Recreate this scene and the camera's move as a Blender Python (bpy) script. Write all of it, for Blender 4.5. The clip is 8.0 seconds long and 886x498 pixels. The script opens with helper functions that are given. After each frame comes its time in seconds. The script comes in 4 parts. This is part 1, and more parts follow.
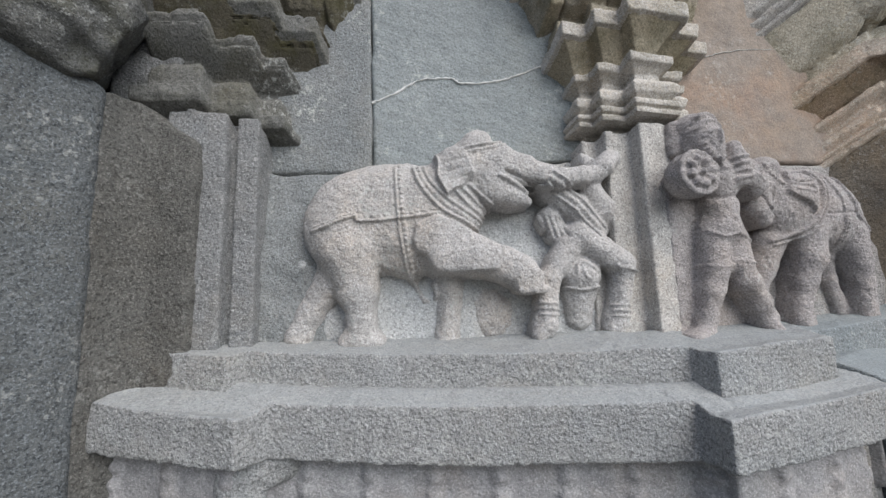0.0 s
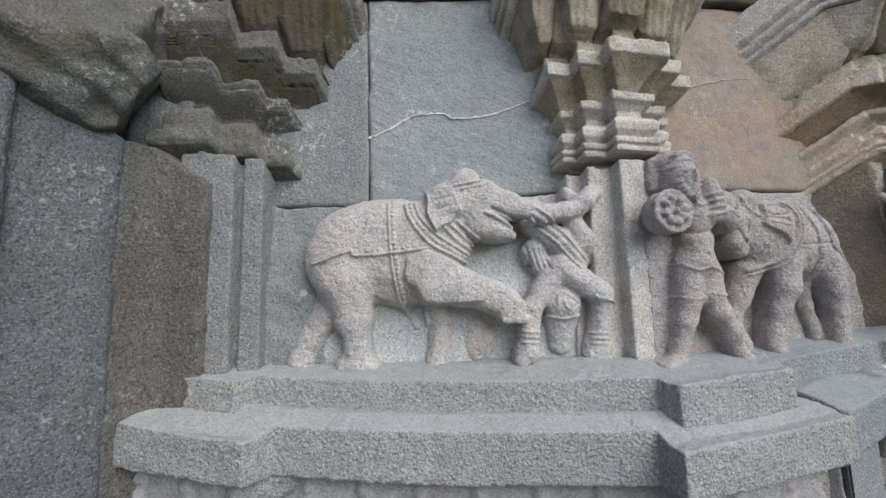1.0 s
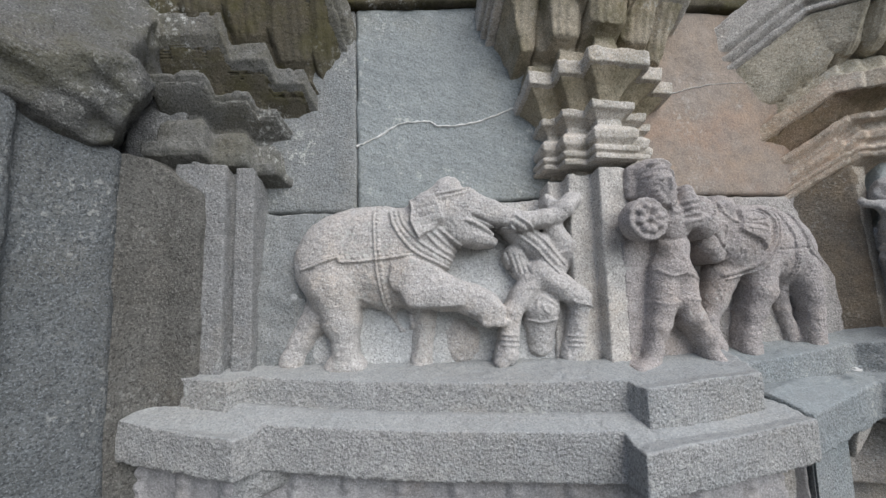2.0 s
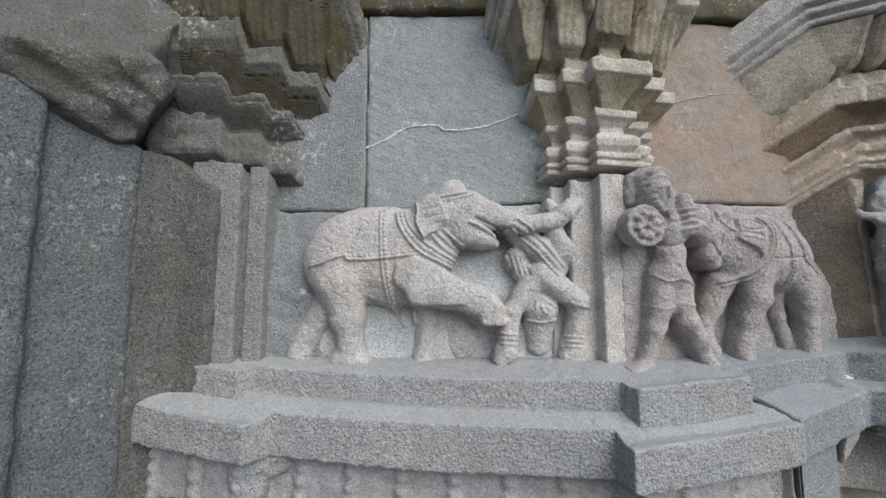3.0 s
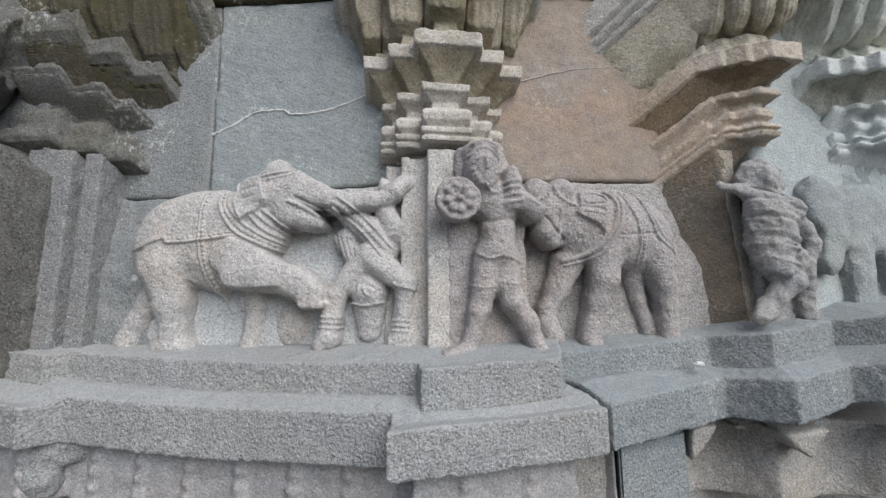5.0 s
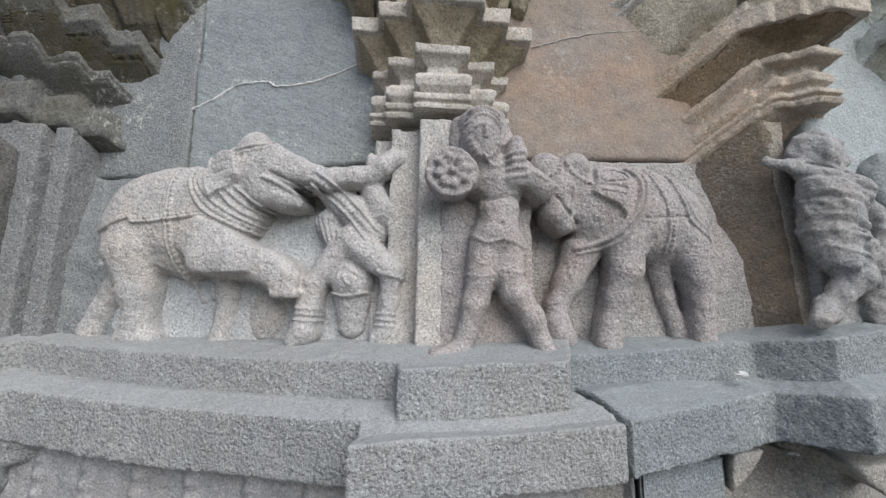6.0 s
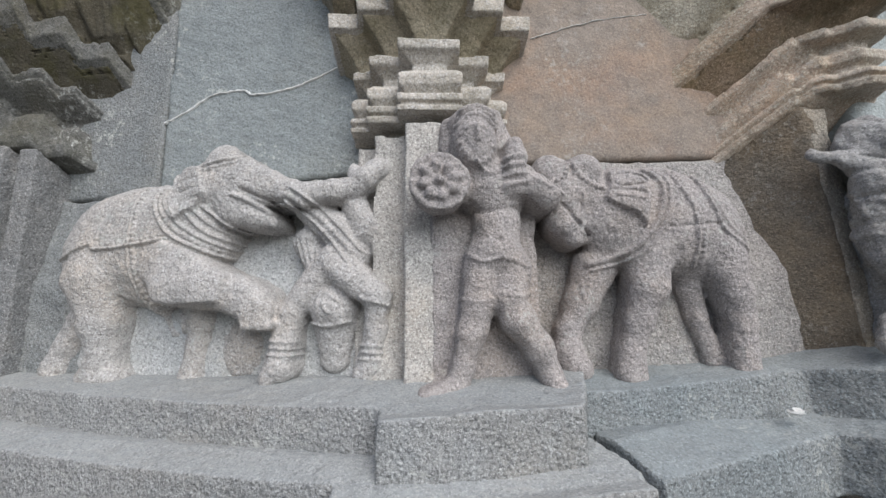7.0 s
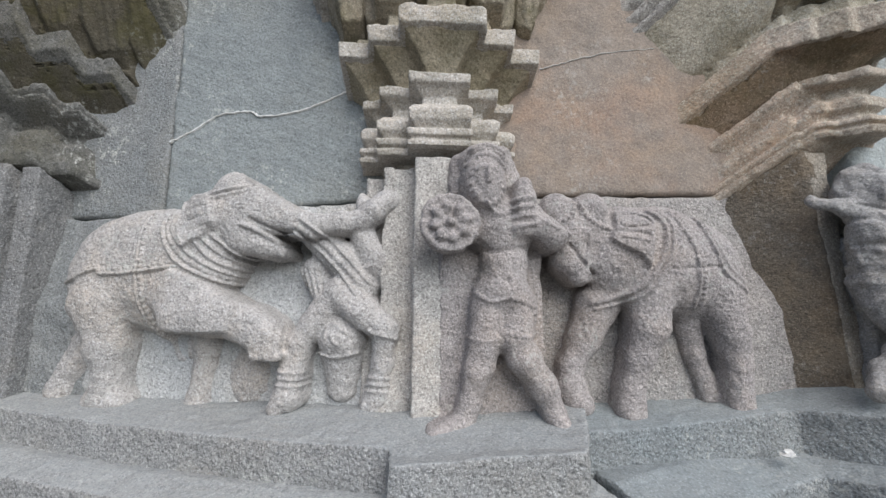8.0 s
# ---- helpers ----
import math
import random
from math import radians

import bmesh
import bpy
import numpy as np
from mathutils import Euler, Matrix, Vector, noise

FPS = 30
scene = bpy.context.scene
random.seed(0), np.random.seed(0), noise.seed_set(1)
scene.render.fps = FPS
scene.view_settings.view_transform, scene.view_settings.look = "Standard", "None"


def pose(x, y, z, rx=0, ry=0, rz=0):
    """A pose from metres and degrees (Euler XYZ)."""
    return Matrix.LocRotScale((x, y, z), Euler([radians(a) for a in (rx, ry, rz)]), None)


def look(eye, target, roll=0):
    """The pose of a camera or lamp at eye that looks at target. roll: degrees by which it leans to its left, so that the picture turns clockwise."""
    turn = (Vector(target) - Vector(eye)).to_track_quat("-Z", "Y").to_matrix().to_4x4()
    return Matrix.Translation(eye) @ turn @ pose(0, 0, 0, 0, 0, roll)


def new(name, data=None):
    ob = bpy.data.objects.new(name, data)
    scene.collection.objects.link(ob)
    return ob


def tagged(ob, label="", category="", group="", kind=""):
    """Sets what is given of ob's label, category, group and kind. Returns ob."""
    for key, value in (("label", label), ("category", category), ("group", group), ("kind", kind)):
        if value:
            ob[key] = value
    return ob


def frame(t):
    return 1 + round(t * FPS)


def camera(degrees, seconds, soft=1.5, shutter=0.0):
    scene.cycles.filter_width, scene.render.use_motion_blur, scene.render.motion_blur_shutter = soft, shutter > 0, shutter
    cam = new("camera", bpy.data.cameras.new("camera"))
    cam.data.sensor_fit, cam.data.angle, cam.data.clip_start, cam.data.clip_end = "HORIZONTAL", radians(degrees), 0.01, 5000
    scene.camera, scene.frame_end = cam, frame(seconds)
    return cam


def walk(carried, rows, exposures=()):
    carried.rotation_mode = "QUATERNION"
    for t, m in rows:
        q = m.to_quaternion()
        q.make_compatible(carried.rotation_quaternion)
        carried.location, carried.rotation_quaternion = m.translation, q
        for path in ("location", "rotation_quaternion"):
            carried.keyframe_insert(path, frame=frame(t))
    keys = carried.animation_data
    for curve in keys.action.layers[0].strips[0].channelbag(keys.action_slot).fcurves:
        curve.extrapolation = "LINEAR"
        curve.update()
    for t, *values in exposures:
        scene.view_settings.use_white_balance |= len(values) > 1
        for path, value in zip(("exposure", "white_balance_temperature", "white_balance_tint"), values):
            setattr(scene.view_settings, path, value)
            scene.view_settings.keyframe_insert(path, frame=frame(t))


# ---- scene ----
cam = camera(94.6, 8.0)
PATH = [
    (0, (0.165, 0.210, 1.527), (0.023, 2.183, 1.826), -1.9),
    (0.5, (0.188, 0.164, 1.583), (0.013, 2.138, 1.851), -2.3),
    (1, (0.225, 0.133, 1.611), (0.026, 2.106, 1.866), -1.6),
    (1.5, (0.278, 0.121, 1.639), (0.056, 2.096, 1.863), -2.2),
    (3, (0.300, 0.062, 1.642), (0.034, 2.033, 1.848), -0.0),
    (3.5, (0.403, 0.082, 1.629), (0.137, 2.053, 1.844), -0.1),
    (4, (0.566, 0.100, 1.584), (0.266, 2.059, 1.853), 1.6),
    (4.5, (0.696, 0.150, 1.560), (0.376, 2.107, 1.827), 0.8),
    (4.7, (0.744, 0.168, 1.558), (0.405, 2.120, 1.836), -0.2),
    (6, (0.812, 0.346, 1.526), (0.339, 2.263, 1.846), 0.8),
    (6.5, (0.836, 0.426, 1.543), (0.300, 2.323, 1.884), -0.9),
    (7, (0.828, 0.456, 1.568), (0.289, 2.350, 1.920), -0.7),
    (7.5, (0.829, 0.455, 1.618), (0.297, 2.356, 1.943), -1.1),
    (8, (0.808, 0.424, 1.647), (0.301, 2.333, 1.956), 0.3),
]
walk(cam, [(t, look(eye, target, roll)) for t, eye, target, roll in PATH])

# ---- light: open shade under a bright overcast sky ----
world = bpy.data.worlds.new("overcast_sky")
scene.world = world
world.use_nodes = True
sky = world.node_tree.nodes.new("ShaderNodeTexSky")
sky.sky_type, sky.sun_disc = "NISHITA", False
sky.sun_elevation, sky.sun_rotation = radians(58), radians(150)
sky.air_density, sky.dust_density, sky.ozone_density = 1.0, 3.0, 1.0
world.node_tree.nodes["Background"].inputs["Strength"].default_value = 0.085
world.node_tree.links.new(sky.outputs["Color"], world.node_tree.nodes["Background"].inputs["Color"])
sun_data = bpy.data.lights.new("sun", "SUN")
sun_data.energy, sun_data.angle, sun_data.color = 1.75, radians(50), (0.98, 0.99, 1.0)
sun = new("sun", sun_data)
sun.matrix_world = look((3.8, -2.6, 4.6), (0.3, 1.1, 1.6))
scene.view_settings.exposure = 0.68


# ---- materials ----
def stone(name, base, alt, stain, speck=0.7, grain=1.0, moss=0.0, mosscol=(0.075, 0.07, 0.022), stainamt=0.6, streak=(1, 1, 1), lichen=0.35, rough=0.9, bump=1.0, warm=0.35, brush=0.0, tread_sky=0.0):
    """Weathered chiselled stone: two body colours in clouds, mineral specks, stains, moss and lichen patches, pitted relief."""
    m = bpy.data.materials.new(name)
    m.use_nodes = True
    nt = m.node_tree
    N, L = nt.nodes, nt.links
    bsdf = N["Principled BSDF"]
    bsdf.inputs["Roughness"].default_value = rough
    bsdf.inputs["Specular IOR Level"].default_value = 0.3
    co = N.new("ShaderNodeTexCoord")
    geo = N.new("ShaderNodeNewGeometry")

    def noise_tex(scale, detail=4.0, rough=0.6, vec=None):
        n = N.new("ShaderNodeTexNoise")
        n.inputs["Scale"].default_value, n.inputs["Detail"].default_value, n.inputs["Roughness"].default_value = scale, detail, rough
        L.new(vec or geo.outputs["Position"], n.inputs["Vector"])
        return n.outputs["Fac"]

    def ramp(fac, lo, hi, a=0.0, b=1.0):
        r = N.new("ShaderNodeMapRange")
        r.inputs["From Min"].default_value, r.inputs["From Max"].default_value = lo, hi
        r.inputs["To Min"].default_value, r.inputs["To Max"].default_value = a, b
        L.new(fac, r.inputs["Value"])
        return r.outputs["Result"]

    def mix(fac, a, b, kind="MIX"):
        n = N.new("ShaderNodeMix")
        n.data_type, n.blend_type = "RGBA", kind
        for sock, v in ((n.inputs["Factor"], fac), (n.inputs["A"], a), (n.inputs["B"], b)):
            if isinstance(v, (int, float)):
                sock.default_value = v
            elif isinstance(v, tuple):
                sock.default_value = (*v, 1.0)
            else:
                L.new(v, sock)
        return n.outputs["Result"]

    def math_node(op, a, b):
        n = N.new("ShaderNodeMath")
        n.operation = op
        for sock, v in ((n.inputs[0], a), (n.inputs[1], b)):
            if isinstance(v, (int, float)):
                sock.default_value = v
            else:
                L.new(v, sock)
        return n.outputs["Value"]

    mp = N.new("ShaderNodeMapping")
    mp.inputs["Scale"].default_value = streak
    L.new(geo.outputs["Position"], mp.inputs["Vector"])
    sv = mp.outputs["Vector"]
    col = mix(ramp(noise_tex(5.0, 5), 0.35, 0.65), base, alt)
    col = mix(math_node("MULTIPLY", ramp(noise_tex(2.3, 6, 0.65), 0.5, 0.72), stainamt), col, stain)
    tinge = tuple(min(0.8, c * k) for c, k in zip(base, (1.12, 0.92, 0.68)))
    col = mix(math_node("MULTIPLY", ramp(noise_tex(3.4, 5, 0.7), 0.50, 0.66), warm), col, tinge)
    # blotches a few centimetres across, and pitting
    blot = ramp(noise_tex(26.0, 5, 0.65), 0.36, 0.66)
    col = mix(math_node("MULTIPLY", blot, 0.55), col, tuple(c * 0.62 for c in alt))
    pits = N.new("ShaderNodeTexVoronoi")
    pits.inputs["Scale"].default_value = 105.0 * grain
    L.new(sv, pits.inputs["Vector"])
    pit = ramp(pits.outputs["Distance"], 0.0, 0.55)
    if brush:
        # slanting saw and rubbing marks
        tilt = N.new("ShaderNodeMapping")
        tilt.vector_type = "TEXTURE"
        tilt.inputs["Rotation"].default_value = (0, radians(24), 0)
        tilt.inputs["Scale"].default_value = (0.07, 0.07, 0.0075)
        L.new(geo.outputs["Position"], tilt.inputs["Vector"])
        rub = ramp(noise_tex(1.0, 4, 0.7, tilt.outputs["Vector"]), 0.38, 0.66)
        col = mix(math_node("MULTIPLY", rub, brush), col, tuple(min(0.8, c * 1.5) for c in alt))
    # mineral specks, dark and light, 1 to 4 mm
    fine = noise_tex(300.0 * grain, 3, 0.75, sv)
    coarse = noise_tex(195.0 * grain, 4, 0.75, sv)
    dark = tuple(c * 0.38 for c in base)
    light = tuple(min(0.8, c * 1.6 + 0.04) for c in base)
    col = mix(math_node("MULTIPLY", ramp(coarse, 0.50, 0.60), speck), col, dark)
    col = mix(math_node("MULTIPLY", ramp(fine, 0.53, 0.63), speck), col, light)
    if lichen:
        lv = math_node("MULTIPLY", ramp(noise_tex(75.0, 5, 0.75), 0.54, 0.62), ramp(noise_tex(5.2, 4, 0.65), 0.50, 0.60))
        col = mix(math_node("MULTIPLY", lv, lichen), col, (0.52, 0.53, 0.50))
    if moss:
        mv = math_node("MULTIPLY", ramp(noise_tex(7.0, 6, 0.68), 0.46, 0.60), ramp(noise_tex(90.0, 3), 0.3, 0.6, 0.55, 1.0))
        col = mix(math_node("MULTIPLY", mv, moss), col, mosscol)
    smooth = None
    if tread_sky:
        # tops rubbed smooth, with long scratches; sky's blue tint put into the colour
        sp = N.new("ShaderNodeSeparateXYZ")
        L.new(geo.outputs["Normal"], sp.inputs["Vector"])
        long = N.new("ShaderNodeMapping")
        long.vector_type = "TEXTURE"
        long.inputs["Rotation"].default_value = (0, 0, radians(10))
        long.inputs["Scale"].default_value = (0.05, 0.006, 0.05)
        L.new(geo.outputs["Position"], long.inputs["Vector"])
        smooth = ramp(sp.outputs["Z"], 0.55, 0.80)
        worn = math_node("MULTIPLY", smooth, ramp(noise_tex(1.0, 4, 0.7, long.outputs["Vector"]), 0.30, 0.65, 0.35, 1.0))
        col = mix(math_node("MULTIPLY", worn, tread_sky), col, tuple(min(0.8, c * k) for c, k in zip(alt, (0.74, 0.80, 0.83))))
    L.new(col, bsdf.inputs["Base Color"])
    h1 = math_node("MULTIPLY", noise_tex(185.0, 4, 0.7, sv), 0.0060)
    h2 = math_node("MULTIPLY", noise_tex(30.0, 4, 0.6, sv), 0.004)
    h3 = math_node("MULTIPLY", noise_tex(330.0, 2, 0.7, sv), 0.0042)
    hh = math_node("ADD", math_node("ADD", math_node("ADD", h1, h2), h3), math_node("MULTIPLY", pit, 0.0022))
    b = N.new("ShaderNodeBump")
    b.inputs["Strength"].default_value, b.inputs["Distance"].default_value = min(1.0, 0.8 * bump), 1.0
    if smooth is not None:
        L.new(ramp(smooth, 0.0, 1.0, min(1.0, 0.8 * bump), 0.35), b.inputs["Strength"])
    L.new(hh, b.inputs["Height"])
    L.new(b.outputs["Normal"], bsdf.inputs["Normal"])
    return m


M_LEDGE = stone("grey_granite", (0.268, 0.300, 0.308), (0.318, 0.332, 0.330), (0.212, 0.257, 0.276), speck=0.78, grain=0.95, stainamt=0.6, lichen=0.7, warm=0.15, bump=1.1, rough=0.62, tread_sky=0.6)
M_LEDGE_A = stone("warm_grey_granite", (0.345, 0.353, 0.35), (0.395, 0.395, 0.385), (0.275, 0.305, 0.316), speck=0.8, grain=0.95, stainamt=0.6, lichen=0.7, warm=0.25, bump=1.1, rough=0.62, tread_sky=0.6)
M_RELIEF = stone("pinkish_grey_carved_stone", (0.551, 0.524, 0.501), (0.487, 0.473, 0.456), (0.570, 0.562, 0.546), speck=0.66, grain=0.95, lichen=0.85, bump=0.9)
M_RELIEF_B = stone("brownish_carved_stone", (0.414, 0.380, 0.365), (0.369, 0.350, 0.345), (0.459, 0.418, 0.392), speck=0.66, grain=0.95, lichen=0.6, bump=0.9)
M_PANEL = stone("pale_grey_panel_stone", (0.585, 0.590, 0.581), (0.531, 0.551, 0.551), (0.634, 0.630, 0.615), speck=0.75, grain=0.95, lichen=0.75, bump=0.9)
M_PANEL_B = stone("tan_panel_stone", (0.414, 0.387, 0.365), (0.374, 0.365, 0.352), (0.462, 0.440, 0.418), speck=0.75, grain=0.95, lichen=0.55, bump=0.9)
M_SLAB = stone("blue_grey_slab_stone", (0.224, 0.249, 0.251), (0.275, 0.302, 0.302), (0.156, 0.177, 0.182), speck=0.55, grain=0.95, lichen=0.7, bump=0.6, rough=0.52, brush=0.36)
M_TAN = stone("orange_tan_slab_stone", (0.323, 0.267, 0.218), (0.278, 0.248, 0.222), (0.414, 0.241, 0.150), speck=0.35, grain=0.95, lichen=0.35, bump=0.5, stainamt=0.9, rough=0.8)
# left capital: moss, with its dark undersides' shade put into the base colour
M_CAP_L = stone("mossy_grey_shaded_capital_stone", (0.140, 0.141, 0.132), (0.192, 0.190, 0.176), (0.060, 0.048, 0.028), speck=0.75, moss=0.25, lichen=0.9, bump=0.6, grain=0.95)
M_CAP_C = stone("beige_capital_stone", (0.58, 0.535, 0.475), (0.53, 0.5, 0.445), (0.44, 0.375, 0.28), speck=0.7, moss=0.35, lichen=0.55, bump=0.6, grain=0.95)
M_CAP_R = stone("brown_capital_stone", (0.559, 0.466, 0.383), (0.485, 0.433, 0.373), (0.559, 0.337, 0.209), stainamt=0.85, speck=0.6, moss=0.3, lichen=0.45, bump=0.6, grain=0.95)
# moss, and the deep shade of the left capital put into the colour
M_LEAFD = stone("dark_mossy_shaded_stone", (0.083, 0.074, 0.052), (0.105, 0.095, 0.071), (0.046, 0.037, 0.021), speck=0.6, moss=0.6, lichen=0.75, bump=0.6, grain=0.95)
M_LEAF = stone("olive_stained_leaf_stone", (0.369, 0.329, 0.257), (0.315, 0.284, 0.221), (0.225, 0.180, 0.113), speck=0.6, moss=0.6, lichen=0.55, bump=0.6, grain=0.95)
# soffit stones: moss, and the shade under the blocks put into their colour
M_SOFFIT = stone("olive_mossy_shaded_soffit_stone", (0.37, 0.325, 0.24), (0.41, 0.365, 0.275), (0.25, 0.205, 0.125), speck=0.6, moss=0.45, lichen=0.35, bump=0.6, grain=0.95)
M_SOFFIT_R = stone("brown_shaded_soffit_stone", (0.323, 0.236, 0.161), (0.270, 0.221, 0.161), (0.247, 0.154, 0.086), speck=0.6, moss=0.4, lichen=0.35, bump=0.6, grain=0.95)
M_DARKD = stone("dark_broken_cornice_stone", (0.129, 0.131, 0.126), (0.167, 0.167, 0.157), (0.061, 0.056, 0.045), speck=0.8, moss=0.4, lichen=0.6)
M_BUFF = stone("buff_grey_lit_edge_stone", (0.42, 0.375, 0.31), (0.36, 0.34, 0.30), (0.28, 0.25, 0.21), speck=0.6, lichen=0.5)
M_RECESS = stone("lichened_blue_grey_stone", (0.253, 0.272, 0.275), (0.317, 0.324, 0.317), (0.185, 0.203, 0.210), speck=0.7, lichen=0.95)
M_SHAFT_L = stone("weathered_grey_pilaster_stone", (0.283, 0.283, 0.276), (0.242, 0.251, 0.256), (0.329, 0.317, 0.306), speck=0.8, lichen=0.6)
M_LEAF_R = stone("buff_olive_leaf_stone", (0.566, 0.505, 0.404), (0.491, 0.446, 0.361), (0.361, 0.294, 0.186), speck=0.6, moss=0.45, lichen=0.55, bump=0.6, grain=0.95)
M_SHAFT = stone("grey_pilaster_stone", (0.499, 0.473, 0.441), (0.462, 0.449, 0.428), (0.536, 0.478, 0.430), speck=0.75, lichen=0.4, bump=0.6, grain=0.95)
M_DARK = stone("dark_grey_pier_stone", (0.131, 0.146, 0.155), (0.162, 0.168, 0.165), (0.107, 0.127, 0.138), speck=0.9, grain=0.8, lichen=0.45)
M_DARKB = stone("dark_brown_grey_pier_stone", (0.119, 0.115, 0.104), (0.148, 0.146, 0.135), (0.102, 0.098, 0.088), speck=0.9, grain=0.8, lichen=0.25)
M_DARKC = stone("dark_weathered_figure_stone", (0.311, 0.311, 0.311), (0.370, 0.364, 0.356), (0.251, 0.258, 0.264), speck=0.6, lichen=0.5, bump=0.7)
M_BROWN = stone("brown_dark_pier_stone", (0.205, 0.168, 0.122), (0.16, 0.148, 0.13), (0.30, 0.205, 0.115), stainamt=0.8, speck=0.55, lichen=0.35)
M_FAR = stone("pale_green_grey_stone", (0.550, 0.600, 0.594), (0.600, 0.638, 0.627), (0.473, 0.522, 0.528), speck=0.45, lichen=0.55, bump=0.6, grain=0.95)
M_FAR_E = stone("grey_far_elephant_stone", (0.285, 0.315, 0.315), (0.33, 0.355, 0.35), (0.25, 0.28, 0.285), speck=0.5, grain=0.95, lichen=0.5, bump=0.7)
M_FARD = stone("grey_green_far_stone", (0.453, 0.500, 0.500), (0.506, 0.547, 0.541), (0.389, 0.435, 0.447), speck=0.4, lichen=0.55)
M_SOFFIT_F = stone("grey_green_mossy_shaded_soffit_stone", (0.450, 0.463, 0.400), (0.500, 0.512, 0.450), (0.338, 0.338, 0.250), speck=0.5, moss=0.4, lichen=0.3)
M_LEAF_F = stone("grey_green_leaf_stone", (0.751, 0.785, 0.700), (0.836, 0.854, 0.785), (0.581, 0.581, 0.462), speck=0.5, moss=0.3, lichen=0.4)
M_FRIEZE = stone("mauve_grey_frieze_stone", (0.385, 0.37, 0.37), (0.335, 0.335, 0.335), (0.29, 0.29, 0.28), speck=0.5, grain=0.95, lichen=0.4, bump=0.6)
M_BASE = stone("brown_grey_base_stone", (0.452, 0.428, 0.400), (0.362, 0.370, 0.362), (0.467, 0.385, 0.271), speck=0.7, lichen=0.6, moss=0.15)
M_VEIN = stone("white_quartz", (0.8, 0.8, 0.78), (0.74, 0.75, 0.73), (0.66, 0.67, 0.66), speck=0.2, lichen=0.0, bump=0.4)
M_EARTH = stone("grey_stone_paving", (0.12, 0.118, 0.112), (0.15, 0.146, 0.14), (0.1, 0.097, 0.09), speck=0.4, grain=0.4, lichen=0.0)


# ---- solid modelling on a grid ----
class Field:
    """A block of space sampled on a regular grid: distances to solids are joined, cut and carved in it, then skinned as one mesh."""

    def __init__(self, lo, hi, h):
        self.lo, self.h = lo, h
        self.ax = [np.arange(a, b + h, h, dtype=np.float32) for a, b in zip(lo, hi)]
        self.d = np.full([len(a) for a in self.ax], 0.2, np.float32)

    def grid(self, sl=None):
        a = [x if sl is None else x[s] for x, s in zip(self.ax, sl or (None,) * 3)]
        return a[0][:, None, None], a[1][None, :, None], a[2][None, None, :]

    def box(self, lo, hi, m):
        out = []
        for i in range(3):
            a = max(0, int((lo[i] - m - self.lo[i]) / self.h))
            b = min(len(self.ax[i]), int((hi[i] + m - self.lo[i]) / self.h) + 2)
            if b <= a:
                return None
            out.append(slice(a, b))
        return tuple(out)

    def join(self, sl, e, k):
        if sl is None:
            return
        d = self.d[sl]
        h = np.maximum(k - np.abs(d - e), 0.0) / k
        self.d[sl] = np.minimum(d, e) - h * h * k * 0.25

    def cone(self, a, b, ra, rb, k=0.012, flat=1.0):
        """A rounded limb from a to b. flat: how thick it is front to back beside its height."""
        m = max(ra, rb)
        sl = self.box([min(p, q) - m for p, q in zip(a, b)], [max(p, q) + m for p, q in zip(a, b)], k + 3 * self.h)
        if sl is None:
            return
        X, Y, Z = self.grid(sl)
        ab = [b[0] - a[0], (b[1] - a[1]) / flat, b[2] - a[2]]
        px, py, pz = X - a[0], (Y - a[1]) / flat, Z - a[2]
        t = np.clip((px * ab[0] + py * ab[1] + pz * ab[2]) / (sum(c * c for c in ab) + 1e-9), 0, 1)
        e = np.sqrt((px - t * ab[0]) ** 2 + (py - t * ab[1]) ** 2 + (pz - t * ab[2]) ** 2) - (ra + (rb - ra) * t)
        self.join(sl, e * min(1.0, flat), k)

    def limb(self, pts, k=0.012, flat=1.0):
        """A chain of cones through (x, y, z, r)."""
        for p, q in zip(pts, pts[1:]):
            self.cone(p[:3], q[:3], p[3], q[3], k, flat)

    def egg(self, c, r, k=0.015, tilt=0.0):
        """An ellipsoid of radii r, turned by tilt degrees in the plane of the wall."""
        m = max(r)
        sl = self.box([p - m for p in c], [p + m for p in c], k + 3 * self.h)
        if sl is None:
            return
        X, Y, Z = self.grid(sl)
        ca, sa = math.cos(radians(tilt)), math.sin(radians(tilt))
        px, py, pz = (X - c[0]) * ca + (Z - c[2]) * sa, Y - c[1], -(X - c[0]) * sa + (Z - c[2]) * ca
        q = np.sqrt((px / r[0]) ** 2 + (py / r[1]) ** 2 + (pz / r[2]) ** 2)
        g = np.sqrt((px / r[0] ** 2) ** 2 + (py / r[1] ** 2) ** 2 + (pz / r[2] ** 2) ** 2) + 1e-6
        self.join(sl, q * (q - 1.0) / g, k)

    def slab(self, lo, hi, k=0.004):
        """A box from lo to hi."""
        sl = self.box(lo, hi, 4 * self.h)
        if sl is None:
            return
        X, Y, Z = self.grid(sl)
        e = np.maximum(np.maximum(np.maximum(lo[0] - X, X - hi[0]), np.maximum(lo[1] - Y, Y - hi[1])), np.maximum(lo[2] - Z, Z - hi[2]))
        self.join(sl, e, k)

    def near_line(self, pts):
        """Distance in the wall's plane to a line through (x, z), and the way along it."""
        X, Z = self.ax[0][:, None], self.ax[2][None, :]
        best, along, run = np.full((X.shape[0], Z.shape[1]), 9.0, np.float32), np.zeros((X.shape[0], Z.shape[1]), np.float32), 0.0
        for p, q in zip(pts, pts[1:]):
            dx, dz = q[0] - p[0], q[1] - p[1]
            ll = math.hypot(dx, dz)
            t = np.clip(((X - p[0]) * dx + (Z - p[1]) * dz) / (ll * ll), 0, 1)
